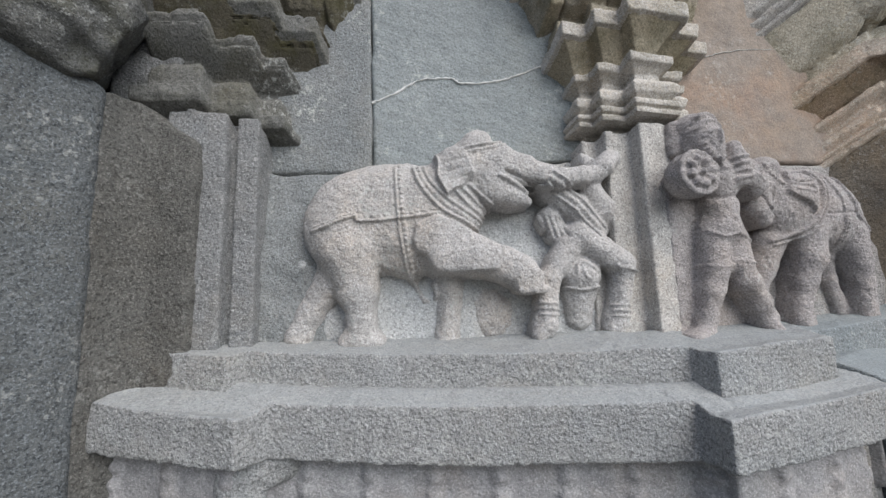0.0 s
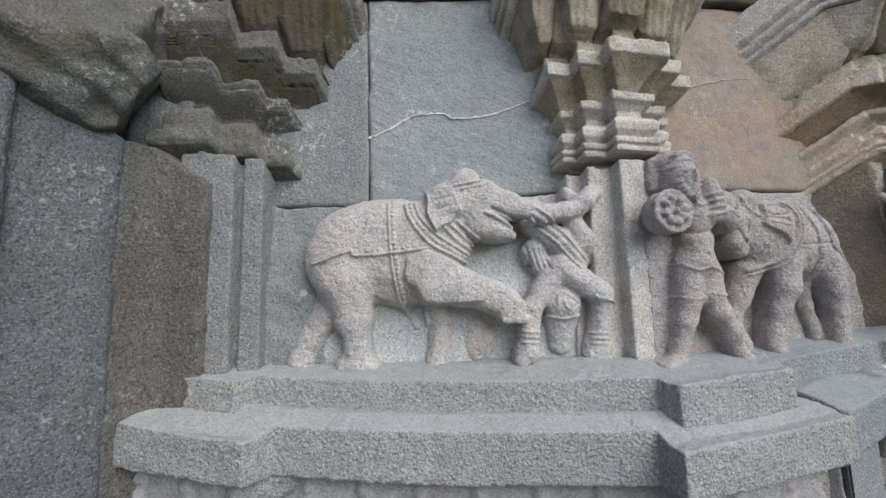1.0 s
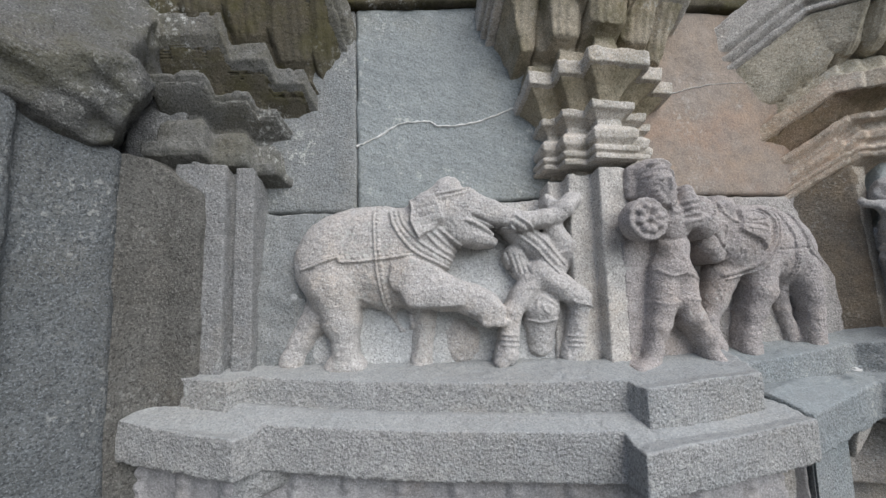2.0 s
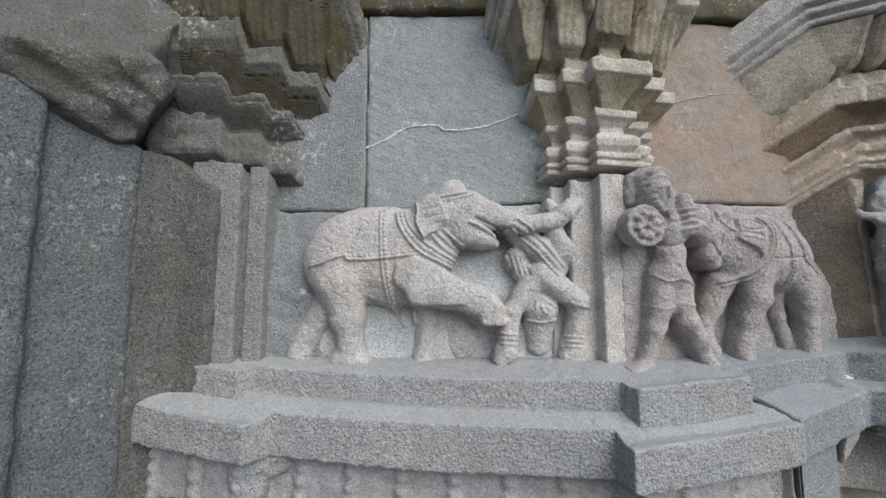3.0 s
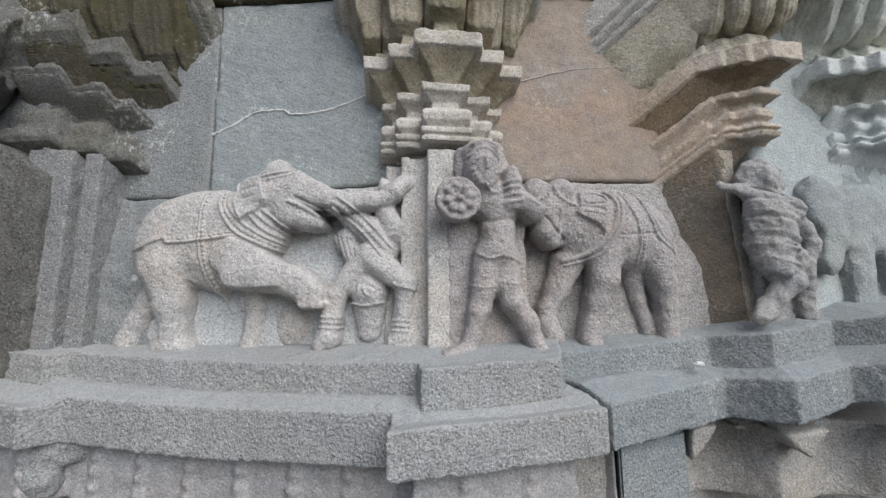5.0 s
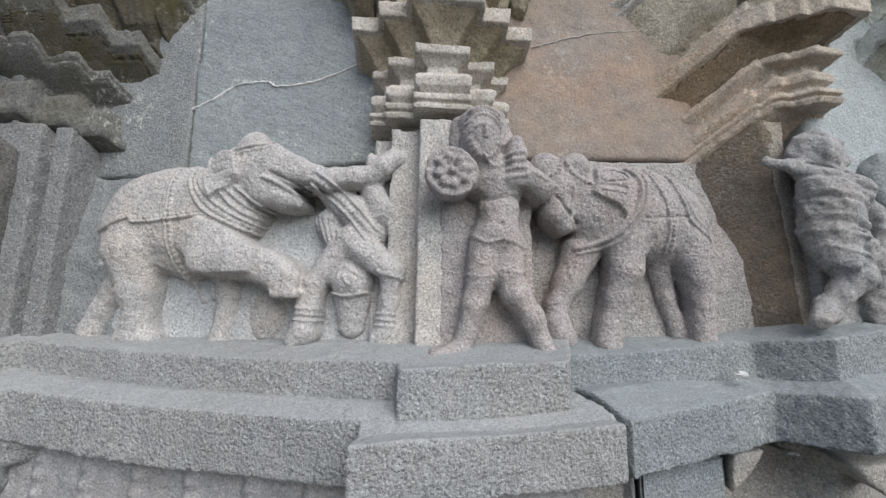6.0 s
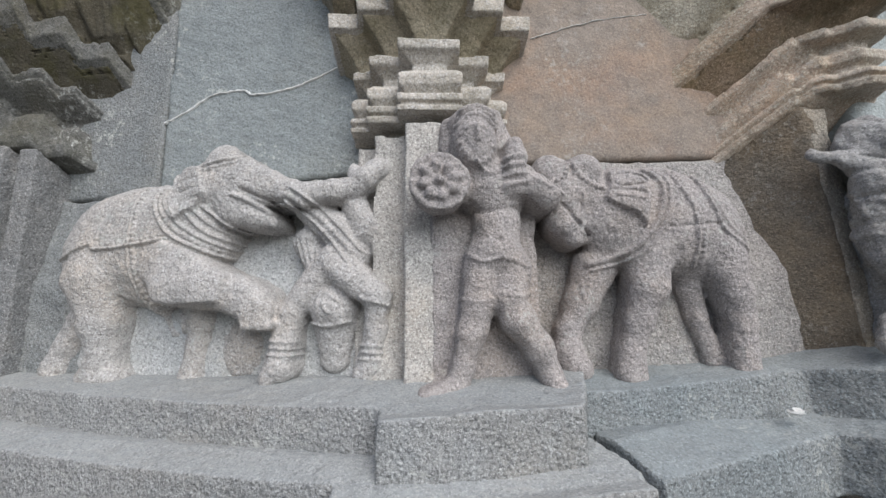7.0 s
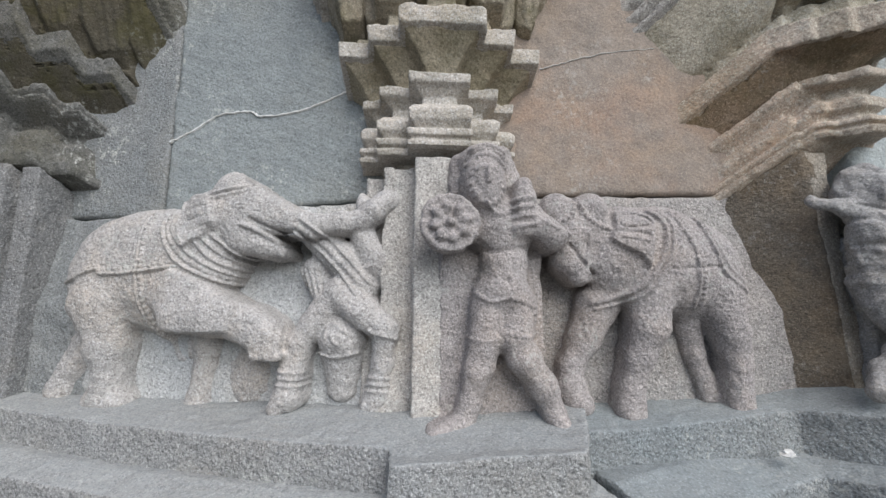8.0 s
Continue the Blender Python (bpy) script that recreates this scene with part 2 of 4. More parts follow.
            e = np.hypot(X - p[0] - t * dx, Z - p[1] - t * dz)
            near = e < best
            best, along = np.where(near, e, best), np.where(near, run + t * ll, along)
            run += ll
        return best, along

    def rope(self, pts, w, h, bead=0.0):
        """Raises (h > 0) or cuts (h < 0) a carved band of half width w along a line on the face; bead: spacing of its beads."""
        e, s = self.near_line(smooth_line(pts))
        f = np.clip(1.0 - (e / w) ** 2, 0, 1)
        if bead:
            f = f * (0.65 + 0.35 * np.cos(s * (2 * math.pi / bead)))
        self.d -= (h * f)[:, None, :].astype(np.float32)

    def patch(self, pts, h, soft=0.006):
        """Raises the part of the face inside a closed outline."""
        X, Z = self.ax[0][:, None], self.ax[2][None, :]
        e = outline(pts, X, Z)
        self.d -= (h * np.clip(0.5 - e / soft, 0, 1))[:, None, :].astype(np.float32)

    def wear(self, amp, scale, seed):
        """Uneven, weathered relief of that size, in metres."""
        self.d += cloud(self.d.shape, max(2, int(round(scale / self.h))), seed) * amp

    def round(self, n=1):
        """Wears the edges down."""
        for _ in range(n):
            for a in range(3):
                p = np.concatenate([self.d.take([0], a), self.d, self.d.take([-1], a)], a)
                s = [slice(None)] * 3
                acc = 0
                for o, w in ((0, 0.25), (1, 0.5), (2, 0.25)):
                    s[a] = slice(o, o + self.d.shape[a])
                    acc = acc + w * p[tuple(s)]
                self.d = acc.astype(np.float32)

    def relief(self, y, k):
        """Cut as relief: the front worn flat at depth y, nothing undercut behind it."""
        Y = self.ax[1][None, :, None]
        e = -y - Y
        h = np.maximum(k - np.abs(self.d - e), 0.0) / k
        self.d = np.minimum.accumulate((np.maximum(self.d, e) + h * h * k * 0.25).astype(np.float32), axis=1)

    def skin(self, name):
        d = self.d.copy()
        for a in range(3):
            s = [slice(None)] * 3
            for e in (0, -1):
                s[a] = e
                d[tuple(s)] = np.maximum(d[tuple(s)], self.h * 0.5)
        d = np.where(np.abs(d) < 1e-6, 1e-6, d)
        n = d.shape
        inside = d < 0
        tot = np.zeros([i - 1 for i in n], np.int8)
        for o in np.ndindex(2, 2, 2):
            tot += inside[o[0]:n[0] - 1 + o[0], o[1]:n[1] - 1 + o[1], o[2]:n[2] - 1 + o[2]]
        cells = np.argwhere((tot > 0) & (tot < 8))
        index = np.full(tot.shape, -1, np.int32)
        index[tuple(cells.T)] = np.arange(len(cells))
        acc, cnt = np.zeros((len(cells), 3), np.float32), np.zeros((len(cells), 1), np.float32)
        for a in range(3):
            for o in np.ndindex(2, 2):
                p = np.insert(np.array(o), a, 0)
                q = np.insert(np.array(o), a, 1)
                dp, dq = d[tuple((cells + p).T)], d[tuple((cells + q).T)]
                cross = (dp < 0) != (dq < 0)
                t = np.where(cross, dp / np.where(cross, dp - dq, 1), 0)[:, None]
                acc += np.where(cross[:, None], p + t * (q - p), 0)
                cnt += cross[:, None]
        co = (cells + acc / cnt) * self.h + np.array(self.lo)
        faces = []
        for a in range(3):
            b, c = (a + 1) % 3, (a + 2) % 3
            s0, s1 = [slice(None)] * 3, [slice(None)] * 3
            s0[a], s1[a] = slice(0, n[a] - 1), slice(1, n[a])
            flip = inside[tuple(s0)] != inside[tuple(s1)]
            e = np.argwhere(flip)
            e = e[(e[:, b] > 0) & (e[:, c] > 0) & (e[:, b] < n[b] - 1) & (e[:, c] < n[c] - 1)]
            first = inside[tuple(e.T)]
            quad = []
            for ob, oc in ((1, 1), (0, 1), (0, 0), (1, 0)):
                v = e.copy()
                v[:, b] -= ob
                v[:, c] -= oc
                quad.append(index[tuple(v.T)])
            quad = np.stack(quad, 1)
            quad[~first] = quad[~first][:, ::-1]
            faces.append(quad)
        faces = np.concatenate(faces)
        me = bpy.data.meshes.new(name)
        me.vertices.add(len(co))
        me.vertices.foreach_set("co", co.astype(np.float32).ravel())
        me.loops.add(faces.size)
        me.loops.foreach_set("vertex_index", faces.astype(np.int32).ravel())
        me.polygons.add(len(faces))
        me.polygons.foreach_set("loop_start", np.arange(0, faces.size, 4, dtype=np.int32))
        me.polygons.foreach_set("loop_total", np.full(len(faces), 4, np.int32))
        me.polygons.foreach_set("use_smooth", np.ones(len(faces), bool))
        me.update()
        me.validate()
        return me


def cloud(shape, step, seed):
    """Smooth random values over a grid, one fresh value every step samples."""
    v = np.random.default_rng(seed).standard_normal([s // step + 4 for s in shape]).astype(np.float32)
    for a, s in enumerate(shape):
        t = np.arange(s) / step
        i = t.astype(int)
        f = (t - i).astype(np.float32)
        f = f * f * (3 - 2 * f)
        f = f.reshape([-1 if b == a else 1 for b in range(3)])
        v = v.take(i, a) * (1 - f) + v.take(i + 1, a) * f
    return v


def smooth_line(pts, n=5):
    """A finer line through the points (Catmull-Rom)."""
    p = [pts[0], *pts, pts[-1]]
    out = []
    for i in range(1, len(p) - 2):
        for j in range(n):
            t = j / n
            out.append(tuple(0.5 * (2 * p[i][c] + (p[i + 1][c] - p[i - 1][c]) * t + (2 * p[i - 1][c] - 5 * p[i][c] + 4 * p[i + 1][c] - p[i + 2][c]) * t * t
                                    + (3 * p[i][c] - p[i - 1][c] - 3 * p[i + 1][c] + p[i + 2][c]) * t ** 3) for c in range(2)))
    return out + [tuple(pts[-1][:2])]


def outline(pts, X, Y):
    """Signed distance in a plane to a closed outline, negative inside."""
    best, inn = None, None
    for p, q in zip(pts, pts[1:] + pts[:1]):
        dx, dy = q[0] - p[0], q[1] - p[1]
        t = np.clip(((X - p[0]) * dx + (Y - p[1]) * dy) / (dx * dx + dy * dy + 1e-12), 0, 1)
        e = np.hypot(X - p[0] - t * dx, Y - p[1] - t * dy)
        c = ((p[1] <= Y) != (q[1] <= Y)) & (X < p[0] + (Y - p[1]) * dx / (dy if abs(dy) > 1e-9 else 1e-9))
        best = e if best is None else np.minimum(best, e)
        inn = c if inn is None else inn ^ c
    return np.where(inn, -best, best).astype(np.float32)


def put(name, mesh, mat, m=None, parent=None, label="", category="", kind="", group=""):
    ob = new(name, mesh)
    mesh.materials.append(mat)
    if parent is not None:
        ob.parent = parent
    if m is not None:
        ob.matrix_basis = m
    return tagged(ob, label, category, group, kind)


def root(name, label, category, m=None, kind="", group=""):
    ob = new(name)
    ob.empty_display_size = 0.05
    if m is not None:
        ob.matrix_basis = m
    return tagged(ob, label, category, group, kind)


# plan: the foot of each wall and the way it runs (degrees)
P1 = pose(-0.25, 1.137, 0, 0, 0, 7.5)    # first elephant's panel
PC = pose(0.61, 1.15, 0, 0, 0, 18)       # middle pilaster
P2 = pose(0.70, 1.277, 0, 0, 0, 13.5)     # second elephant's panel
PR = pose(1.28, 1.335, 0, 0, 0, 22)       # right-hand pilaster
P3 = pose(1.50, 1.42, 0, 0, 0, 25)       # last panel
PS = pose(1.29, 1.325, 0, 0, 0, 25)       # broken figure


def bow(X):
    """The old courses sag towards the middle."""
    return 0.055 * (X - 0.28) ** 2

# ---- ground ----
def sheet(name, size, z, mat, **tags):
    bm = bmesh.new()
    bmesh.ops.create_grid(bm, x_segments=8, y_segments=8, size=size)
    me = bpy.data.meshes.new(name)
    bm.to_mesh(me)
    bm.free()
    return put(name, me, mat, pose(0, 0, z), **tags)


sheet("ground", 400, 0, M_EARTH, label="worn grey stone paving before the temple wall", category="ground", kind="structure")

# ---- ledges ----
UPPER_A = [(-0.75, 0.985), (-0.50, 0.995), (-0.315, 0.978), (-0.298, 1.022), (0.563, 1.034), (0.585, 0.978), (0.850, 1.070), (0.856, 1.17), (0.862, 1.55), (-0.75, 1.55)]
UPPER_B = [(0.80, 1.145), (0.872, 1.170), (1.212, 1.300), (1.314, 1.230), (1.50, 1.345), (1.585, 1.285), (1.80, 1.43), (2.6, 2.0), (2.6, 2.4), (0.80, 2.4)]
LOWER_A = [(-0.80, 0.94), (-0.555, 0.935), (-0.238, 0.892), (-0.212, 0.955), (0.530, 0.966), (0.545, 0.893), (0.926, 1.040), (0.913, 1.07), (0.858, 1.143), (0.85, 1.5), (-0.80, 1.5)]
LOWER_B = [(0.940, 1.062), (1.213, 1.250), (1.313, 1.170), (1.475, 1.270), (1.575, 1.195), (1.80, 1.35), (2.6, 1.9), (2.6, 2.4), (0.878, 2.4), (0.866, 1.150), (0.922, 1.08)]


def ledge(name, plan, run, z0, z1, lo, hi, h, mat, slope, reach, seed, **tags):
    """One long stone with that plan: sloping worn top, chiselled front, uneven underside."""
    f = Field(lo, hi, h)
    X, Y, Z = f.grid()
    e = outline(plan, X[:, :, 0], Y[:, :, 0])[:, :, None]
    top = z1 + bow(X) + slope * np.clip(-outline(run, X[:, :, 0], Y[:, :, 0])[:, :, None], 0, reach)
    f.d = np.maximum(np.maximum(e, (Z - top) * 0.97), z0 + bow(X) - Z).astype(np.float32)
    f.wear(0.0018, 0.07, seed)
    f.wear(0.0009, 0.011, seed + 1)
    return put(name, f.skin(name), mat, **tags)


ledges = root("ledge_course", "two stepped courses of grey granite under the carved figures", "ledge", kind="structure")
for nm, plan, run, z0, z1, lo, hi, sd, lab in (
        ("ledge_stone", UPPER_A, [(-0.75, 0.988), (-0.30, 1.0), (0.56, 1.008), (1.13, 1.18), (1.13, 1.55), (-0.75, 1.55)], 1.325, 1.436, (-0.78, 0.95, 1.315), (0.90, 1.30, 1.57), 11, ""),
        ("ledge_stone", UPPER_B, [(0.50, 1.05)] + UPPER_B[1:-1] + [(0.5, 2.4)], 1.325, 1.436, (0.79, 1.08, 1.315), (2.2, 2.0, 1.72), 12, ""),
        ("ledge_stone", LOWER_A, [(-0.80, 0.93), (-0.23, 0.922), (0.535, 0.932), (1.335, 1.203), (1.335, 1.5), (-0.80, 1.5)], 1.262, 1.345, (-0.83, 0.865, 1.25), (0.955, 1.20, 1.46), 13, ""),
        ("ledge_stone", LOWER_B, [(0.60, 0.817)] + LOWER_B[1:8] + [(0.6, 2.4)], 1.262, 1.345, (0.84, 1.04, 1.25), (2.2, 2.0, 1.64), 14, "")):
    ledge(nm, plan, run, z0, z1, lo, hi, 0.004, M_LEDGE_A if lo[0] < 0 else M_LEDGE, 0.22 if z1 > 1.4 else 0.40, 0.14 if z1 > 1.4 else 0.085, sd, parent=ledges, label=lab)


def under(name, shift, z0, z1, x0, x1, mat, seed, carve, **tags):
    """The course under the ledge, set back from it; its front is carved into hanging ornaments where carve is true."""
    f = Field((x0, 0.88, z0), (x1, 2.0 if x1 > 1 else 1.3, z1 + 0.03), 0.006)
    X, Y, Z = f.grid()
    e = np.minimum(outline(LOWER_A, X[:, :, 0], Y[:, :, 0]), outline(LOWER_B, X[:, :, 0], Y[:, :, 0]))[:, :, None] + shift
    zb = Z - bow(X)
    if isinstance(carve, tuple):
        # a cove cut into arches that hang to points under the corners
        s = np.interp(f.ax[0], carve, range(len(carve)))[:, None, None] % 1.0
        arch = np.sin(math.pi * s) ** 1.15 * (0.86 + 0.14 * np.cos(s * 6 * math.pi))
        low = 1.172 + 0.086 * arch
        cove = 0.25 * np.clip(z1 - 0.004 - zb, 0, 0.1)
        f.d = np.maximum(np.maximum(e + cove, zb - z1), low - zb).astype(np.float32)
        f.d = np.minimum(f.d, np.maximum(np.maximum(e + 0.075, zb - z1), z0 - 0.1 - zb)).astype(np.float32)
    elif carve:
        # a fringe of round arches between hanging tongues, over a plain set-back face
        p = 0.118
        u = (X - 0.02) / p
        s = np.abs(u - np.round(u)) * 2
        low = z0 + 0.022 + 0.050 * (1 - np.sqrt(np.clip(1 - s ** 2.2, 0, 1)))
        low = z0 + 0.070 - (low - z0)
        tongue = np.clip(1 - ((1 - s) / 0.30) ** 2, 0, 1)
        e = e - 0.012 * tongue * (0.7 + 0.3 * np.cos((zb - z1) * 190)) + 0.004 * np.clip(1 - np.abs(zb - z1 + 0.025) / 0.006, 0, 1)
        f.d = np.maximum(np.maximum(e, zb - z1), low - zb).astype(np.float32)
        f.d = np.minimum(f.d, np.maximum(np.maximum(e + 0.06, zb - z1), z0 - 0.05 - zb)).astype(np.float32)
    else:
        f.d = np.maximum(np.maximum(e, zb - z1), z0 - zb).astype(np.float32)
    f.wear(0.0016, 0.03, seed)
    f.wear(0.0010, 0.013, seed + 1)
    return put(name, f.skin(name), mat, **tags)


base = root("base_course", "carved and plain grey-brown stone courses below the ledge", "wall", kind="structure")
under("frieze_stone", 0.04, 1.09, 1.263, -0.80, 0.951, M_FRIEZE, 21, True, parent=base)
under("frieze_stone", 0.014, 1.12, 1.263, 1.125, 2.2, M_BASE, 22, (1.12, 1.365, 1.58, 1.83, 2.2), parent=base)


def prism(name, plan, z0, z1, mat, **tags):
    """A plain block on a plan."""
    bm = bmesh.new()
    f = bm.faces.new([bm.verts.new((x, y, z0)) for x, y in plan])
    up = bmesh.ops.extrude_face_region(bm, geom=[f])
    bmesh.ops.translate(bm, verts=[v for v in up["geom"] if isinstance(v, bmesh.types.BMVert)], vec=(0, 0, z1 - z0))
    bmesh.ops.recalc_face_normals(bm, faces=bm.faces)
    bmesh.ops.bevel(bm, geom=bm.edges[:], offset=0.006, segments=2, affect="EDGES")
    me = bpy.data.meshes.new(name)
    bm.to_mesh(me)
    bm.free()
    return put(name, me, mat, **tags)


for z0, z1, sh in ((0.0, 0.42, -0.06), (0.424, 0.80, 0.0), (0.804, 1.20, 0.10)):
    prism("base_stone", [(-0.85, 0.97 + sh), (0.53, 0.99 + sh), (0.95, 1.10 + sh), (1.22, 1.29 + sh), (1.38, 1.29 + sh), (2.4, 1.93 + sh), (2.4, 2.6), (-0.85, 2.6)], z0, z1, M_BASE, parent=base)


# ---- wall slabs ----
def slab_mesh(name, lo, hi, h, seed, plan=None, amp=0.0012, rounds=1, swell=0.0):
    """A wall slab in a panel's own space, its face at y = 0; plan cuts its outline in the wall's plane."""
    f = Field((lo[0] - 3 * h, lo[1] - swell - 3 * h, lo[2] - 3 * h), [a + 3 * h for a in hi], h)
    X, Y, Z = f.grid()
    face = lo[1] - swell * np.clip((1.86 - Z) / 0.2, 0, 1)
    e = np.maximum(np.maximum(lo[0] - X, X - hi[0]), np.maximum(np.maximum(face - Y, Y - hi[1]), np.maximum(lo[2] - Z, Z - hi[2])))
    if plan:
        e = np.maximum(e, outline(plan, X[:, 0, :], Z[:, 0, :])[:, None, :])
    f.d = e.astype(np.float32)
    f.round(rounds)
    f.wear(amp, 0.06, seed)
    f.wear(amp * 0.5, 0.02, seed + 1)
    return f.skin(name)


wall = root("wall_back", "temple wall of large dressed stone slabs", "wall", kind="structure")
put("wall_slab", slab_mesh("wall_slab", (-0.12, 0.0, 1.868), (0.1795, 0.12, 2.46), 0.006, 31), M_RECESS, P1, wall)
put("wall_slab", slab_mesh("wall_slab", (0.181, 0.0, 1.870), (0.90, 0.12, 2.46), 0.006, 32, [(0.181, 1.868), (0.9, 1.903), (0.9, 2.5), (0.181, 2.46)]), M_SLAB, P1, wall)
put("relief_panel", slab_mesh("relief_panel", (-0.25, -0.004, 1.40), (0.92, 0.12, 1.91), 0.006, 33, [(-0.25, 1.4), (0.92, 1.4), (0.92, 1.901), (0.18, 1.864), (-0.25, 1.866)], 0.003, swell=0.035), M_PANEL, P1, wall)
put("wall_slab", slab_mesh("wall_slab", (-0.05, 0.0, 1.898), (0.62, 0.12, 2.46), 0.006, 34, None, 0.0014), M_TAN, P2, wall)
put("relief_panel", slab_mesh("relief_panel", (-0.05, 0.001, 1.40), (0.62, 0.12, 1.8955), 0.006, 35, None, 0.0025, swell=0.03), M_PANEL_B, P2, wall)
put("wall_slab", slab_mesh("wall_slab", (-0.12, 0.0, 1.46), (0.9, 0.12, 2.7), 0.008, 36, None, 0.0012), M_FARD, P3, wall)


def ribbon(name, pts, w, y, mat, m, parent, seed):
    """A thin uneven vein lying in the face of a slab."""
    rng = random.Random(seed)
    line = smooth_line(pts, 8)
    bm = bmesh.new()
    rows = []
    for i, (x, z) in enumerate(line):
        a, b = line[max(0, i - 1)], line[min(len(line) - 1, i + 1)]
        dx, dz = b[0] - a[0], b[1] - a[1]
        ll = math.hypot(dx, dz) or 1
        ww = w * (0.5 + 0.8 * rng.random())
        x, z = x + rng.uniform(-0.0012, 0.0012), z + rng.uniform(-0.0018, 0.0018)
        rows.append([bm.verts.new((x + dz / ll * ww * s, y + (0.004 if abs(s) > 0.9 else 0), z - dx / ll * ww * s)) for s in (-1, -0.4, 0.4, 1)])
    for r, q in zip(rows, rows[1:]):
        for i in range(3):
            bm.faces.new((r[i], r[i + 1], q[i + 1], q[i]))
    bmesh.ops.recalc_face_normals(bm, faces=bm.faces)
    me = bpy.data.meshes.new(name)
    bm.to_mesh(me)
    bm.free()
    return put(name, me, mat, m, parent)


ribbon("quartz_vein", [(0.18, 2.050), (0.24, 2.078), (0.303, 2.113), (0.377, 2.118), (0.411, 2.105), (0.485, 2.108), (0.55, 2.124), (0.64, 2.16)], 0.0033, -0.0036, M_VEIN, P1, wall, 5)
ribbon("quartz_vein", [(0.10, 2.19), (0.15, 2.204), (0.24, 2.227), (0.36, 2.238)], 0.0010, -0.0034, M_VEIN, P2, wall, 6)


# ---- pilasters ----
def steps(*rows):
    """A moulding's profile from (height, how far it stands out)."""
    return list(rows)


MID = steps((1.945, -0.030), (1.958, -0.028), (1.960, 0.014), (1.972, 0.016), (1.974, 0.008), (1.980, 0.008), (1.982, 0.016), (1.996, 0.016), (1.998, 0.002), (2.004, 0.0), (2.016, 0.013), (2.034, 0.016), (2.048, 0.006), (2.062, -0.012), (2.078, -0.014),
            (2.090, 0.002), (2.092, 0.013), (2.112, 0.014), (2.114, -0.012), (2.130, -0.006), (2.156, 0.012), (2.178, 0.038), (2.180, 0.042), (2.214, 0.044), (2.216, 0.020), (2.236, 0.004), (2.300, -0.006), (2.304, 0.026), (2.34, 0.034), (2.385, 0.050), (2.43, 0.078),
            (2.432, 0.092), (2.446, 0.096), (2.448, 0.080), (2.458, 0.080), (2.460, 0.104), (2.476, 0.108), (2.478, 0.092), (2.490, 0.092), (2.492, 0.116), (2.56, 0.12))
LEFT = steps((1.945, -0.04), (1.981, -0.04), (1.983, 0.020), (1.990, 0.026), (2.014, 0.025), (2.020, 0.008), (2.045, 0.004), (2.085, 0.0), (2.112, -0.012), (2.120, -0.036), (2.150, -0.030), (2.154, 0.012), (2.160, 0.022), (2.168, 0.014), (2.172, 0.024), (2.184, 0.022),
             (2.186, -0.014), (2.201, -0.012), (2.224, 0.006), (2.238, 0.040), (2.240, 0.046), (2.288, 0.046), (2.290, 0.020), (2.331, 0.0), (2.334, 0.030), (2.376, 0.045), (2.436, 0.085), (2.438, 0.10), (2.452, 0.104), (2.454, 0.09), (2.464, 0.09), (2.466, 0.112), (2.536, 0.12))
RIGHT = steps((1.956, -0.03), (1.968, -0.028), (1.970, 0.0), (1.982, 0.006), (1.984, -0.006), (1.990, -0.006), (1.992, 0.004), (2.002, 0.002), (2.006, -0.016), (2.016, -0.018), (2.026, -0.004), (2.042, -0.004), (2.058, -0.022), (2.070, -0.022), (2.078, 0.010), (2.094, 0.012),
              (2.096, -0.018), (2.110, -0.014), (2.132, 0.010), (2.148, 0.048), (2.152, 0.056), (2.198, 0.058), (2.200, 0.026), (2.230, 0.010), (2.258, 0.006), (2.262, 0.030), (2.290, 0.062), (2.335, 0.088), (2.378, 0.118),
              (2.380, 0.132), (2.394, 0.136), (2.396, 0.116), (2.406, 0.116), (2.408, 0.142), (2.424, 0.146), (2.426, 0.126), (2.438, 0.126), (2.440, 0.152), (2.520, 0.16))


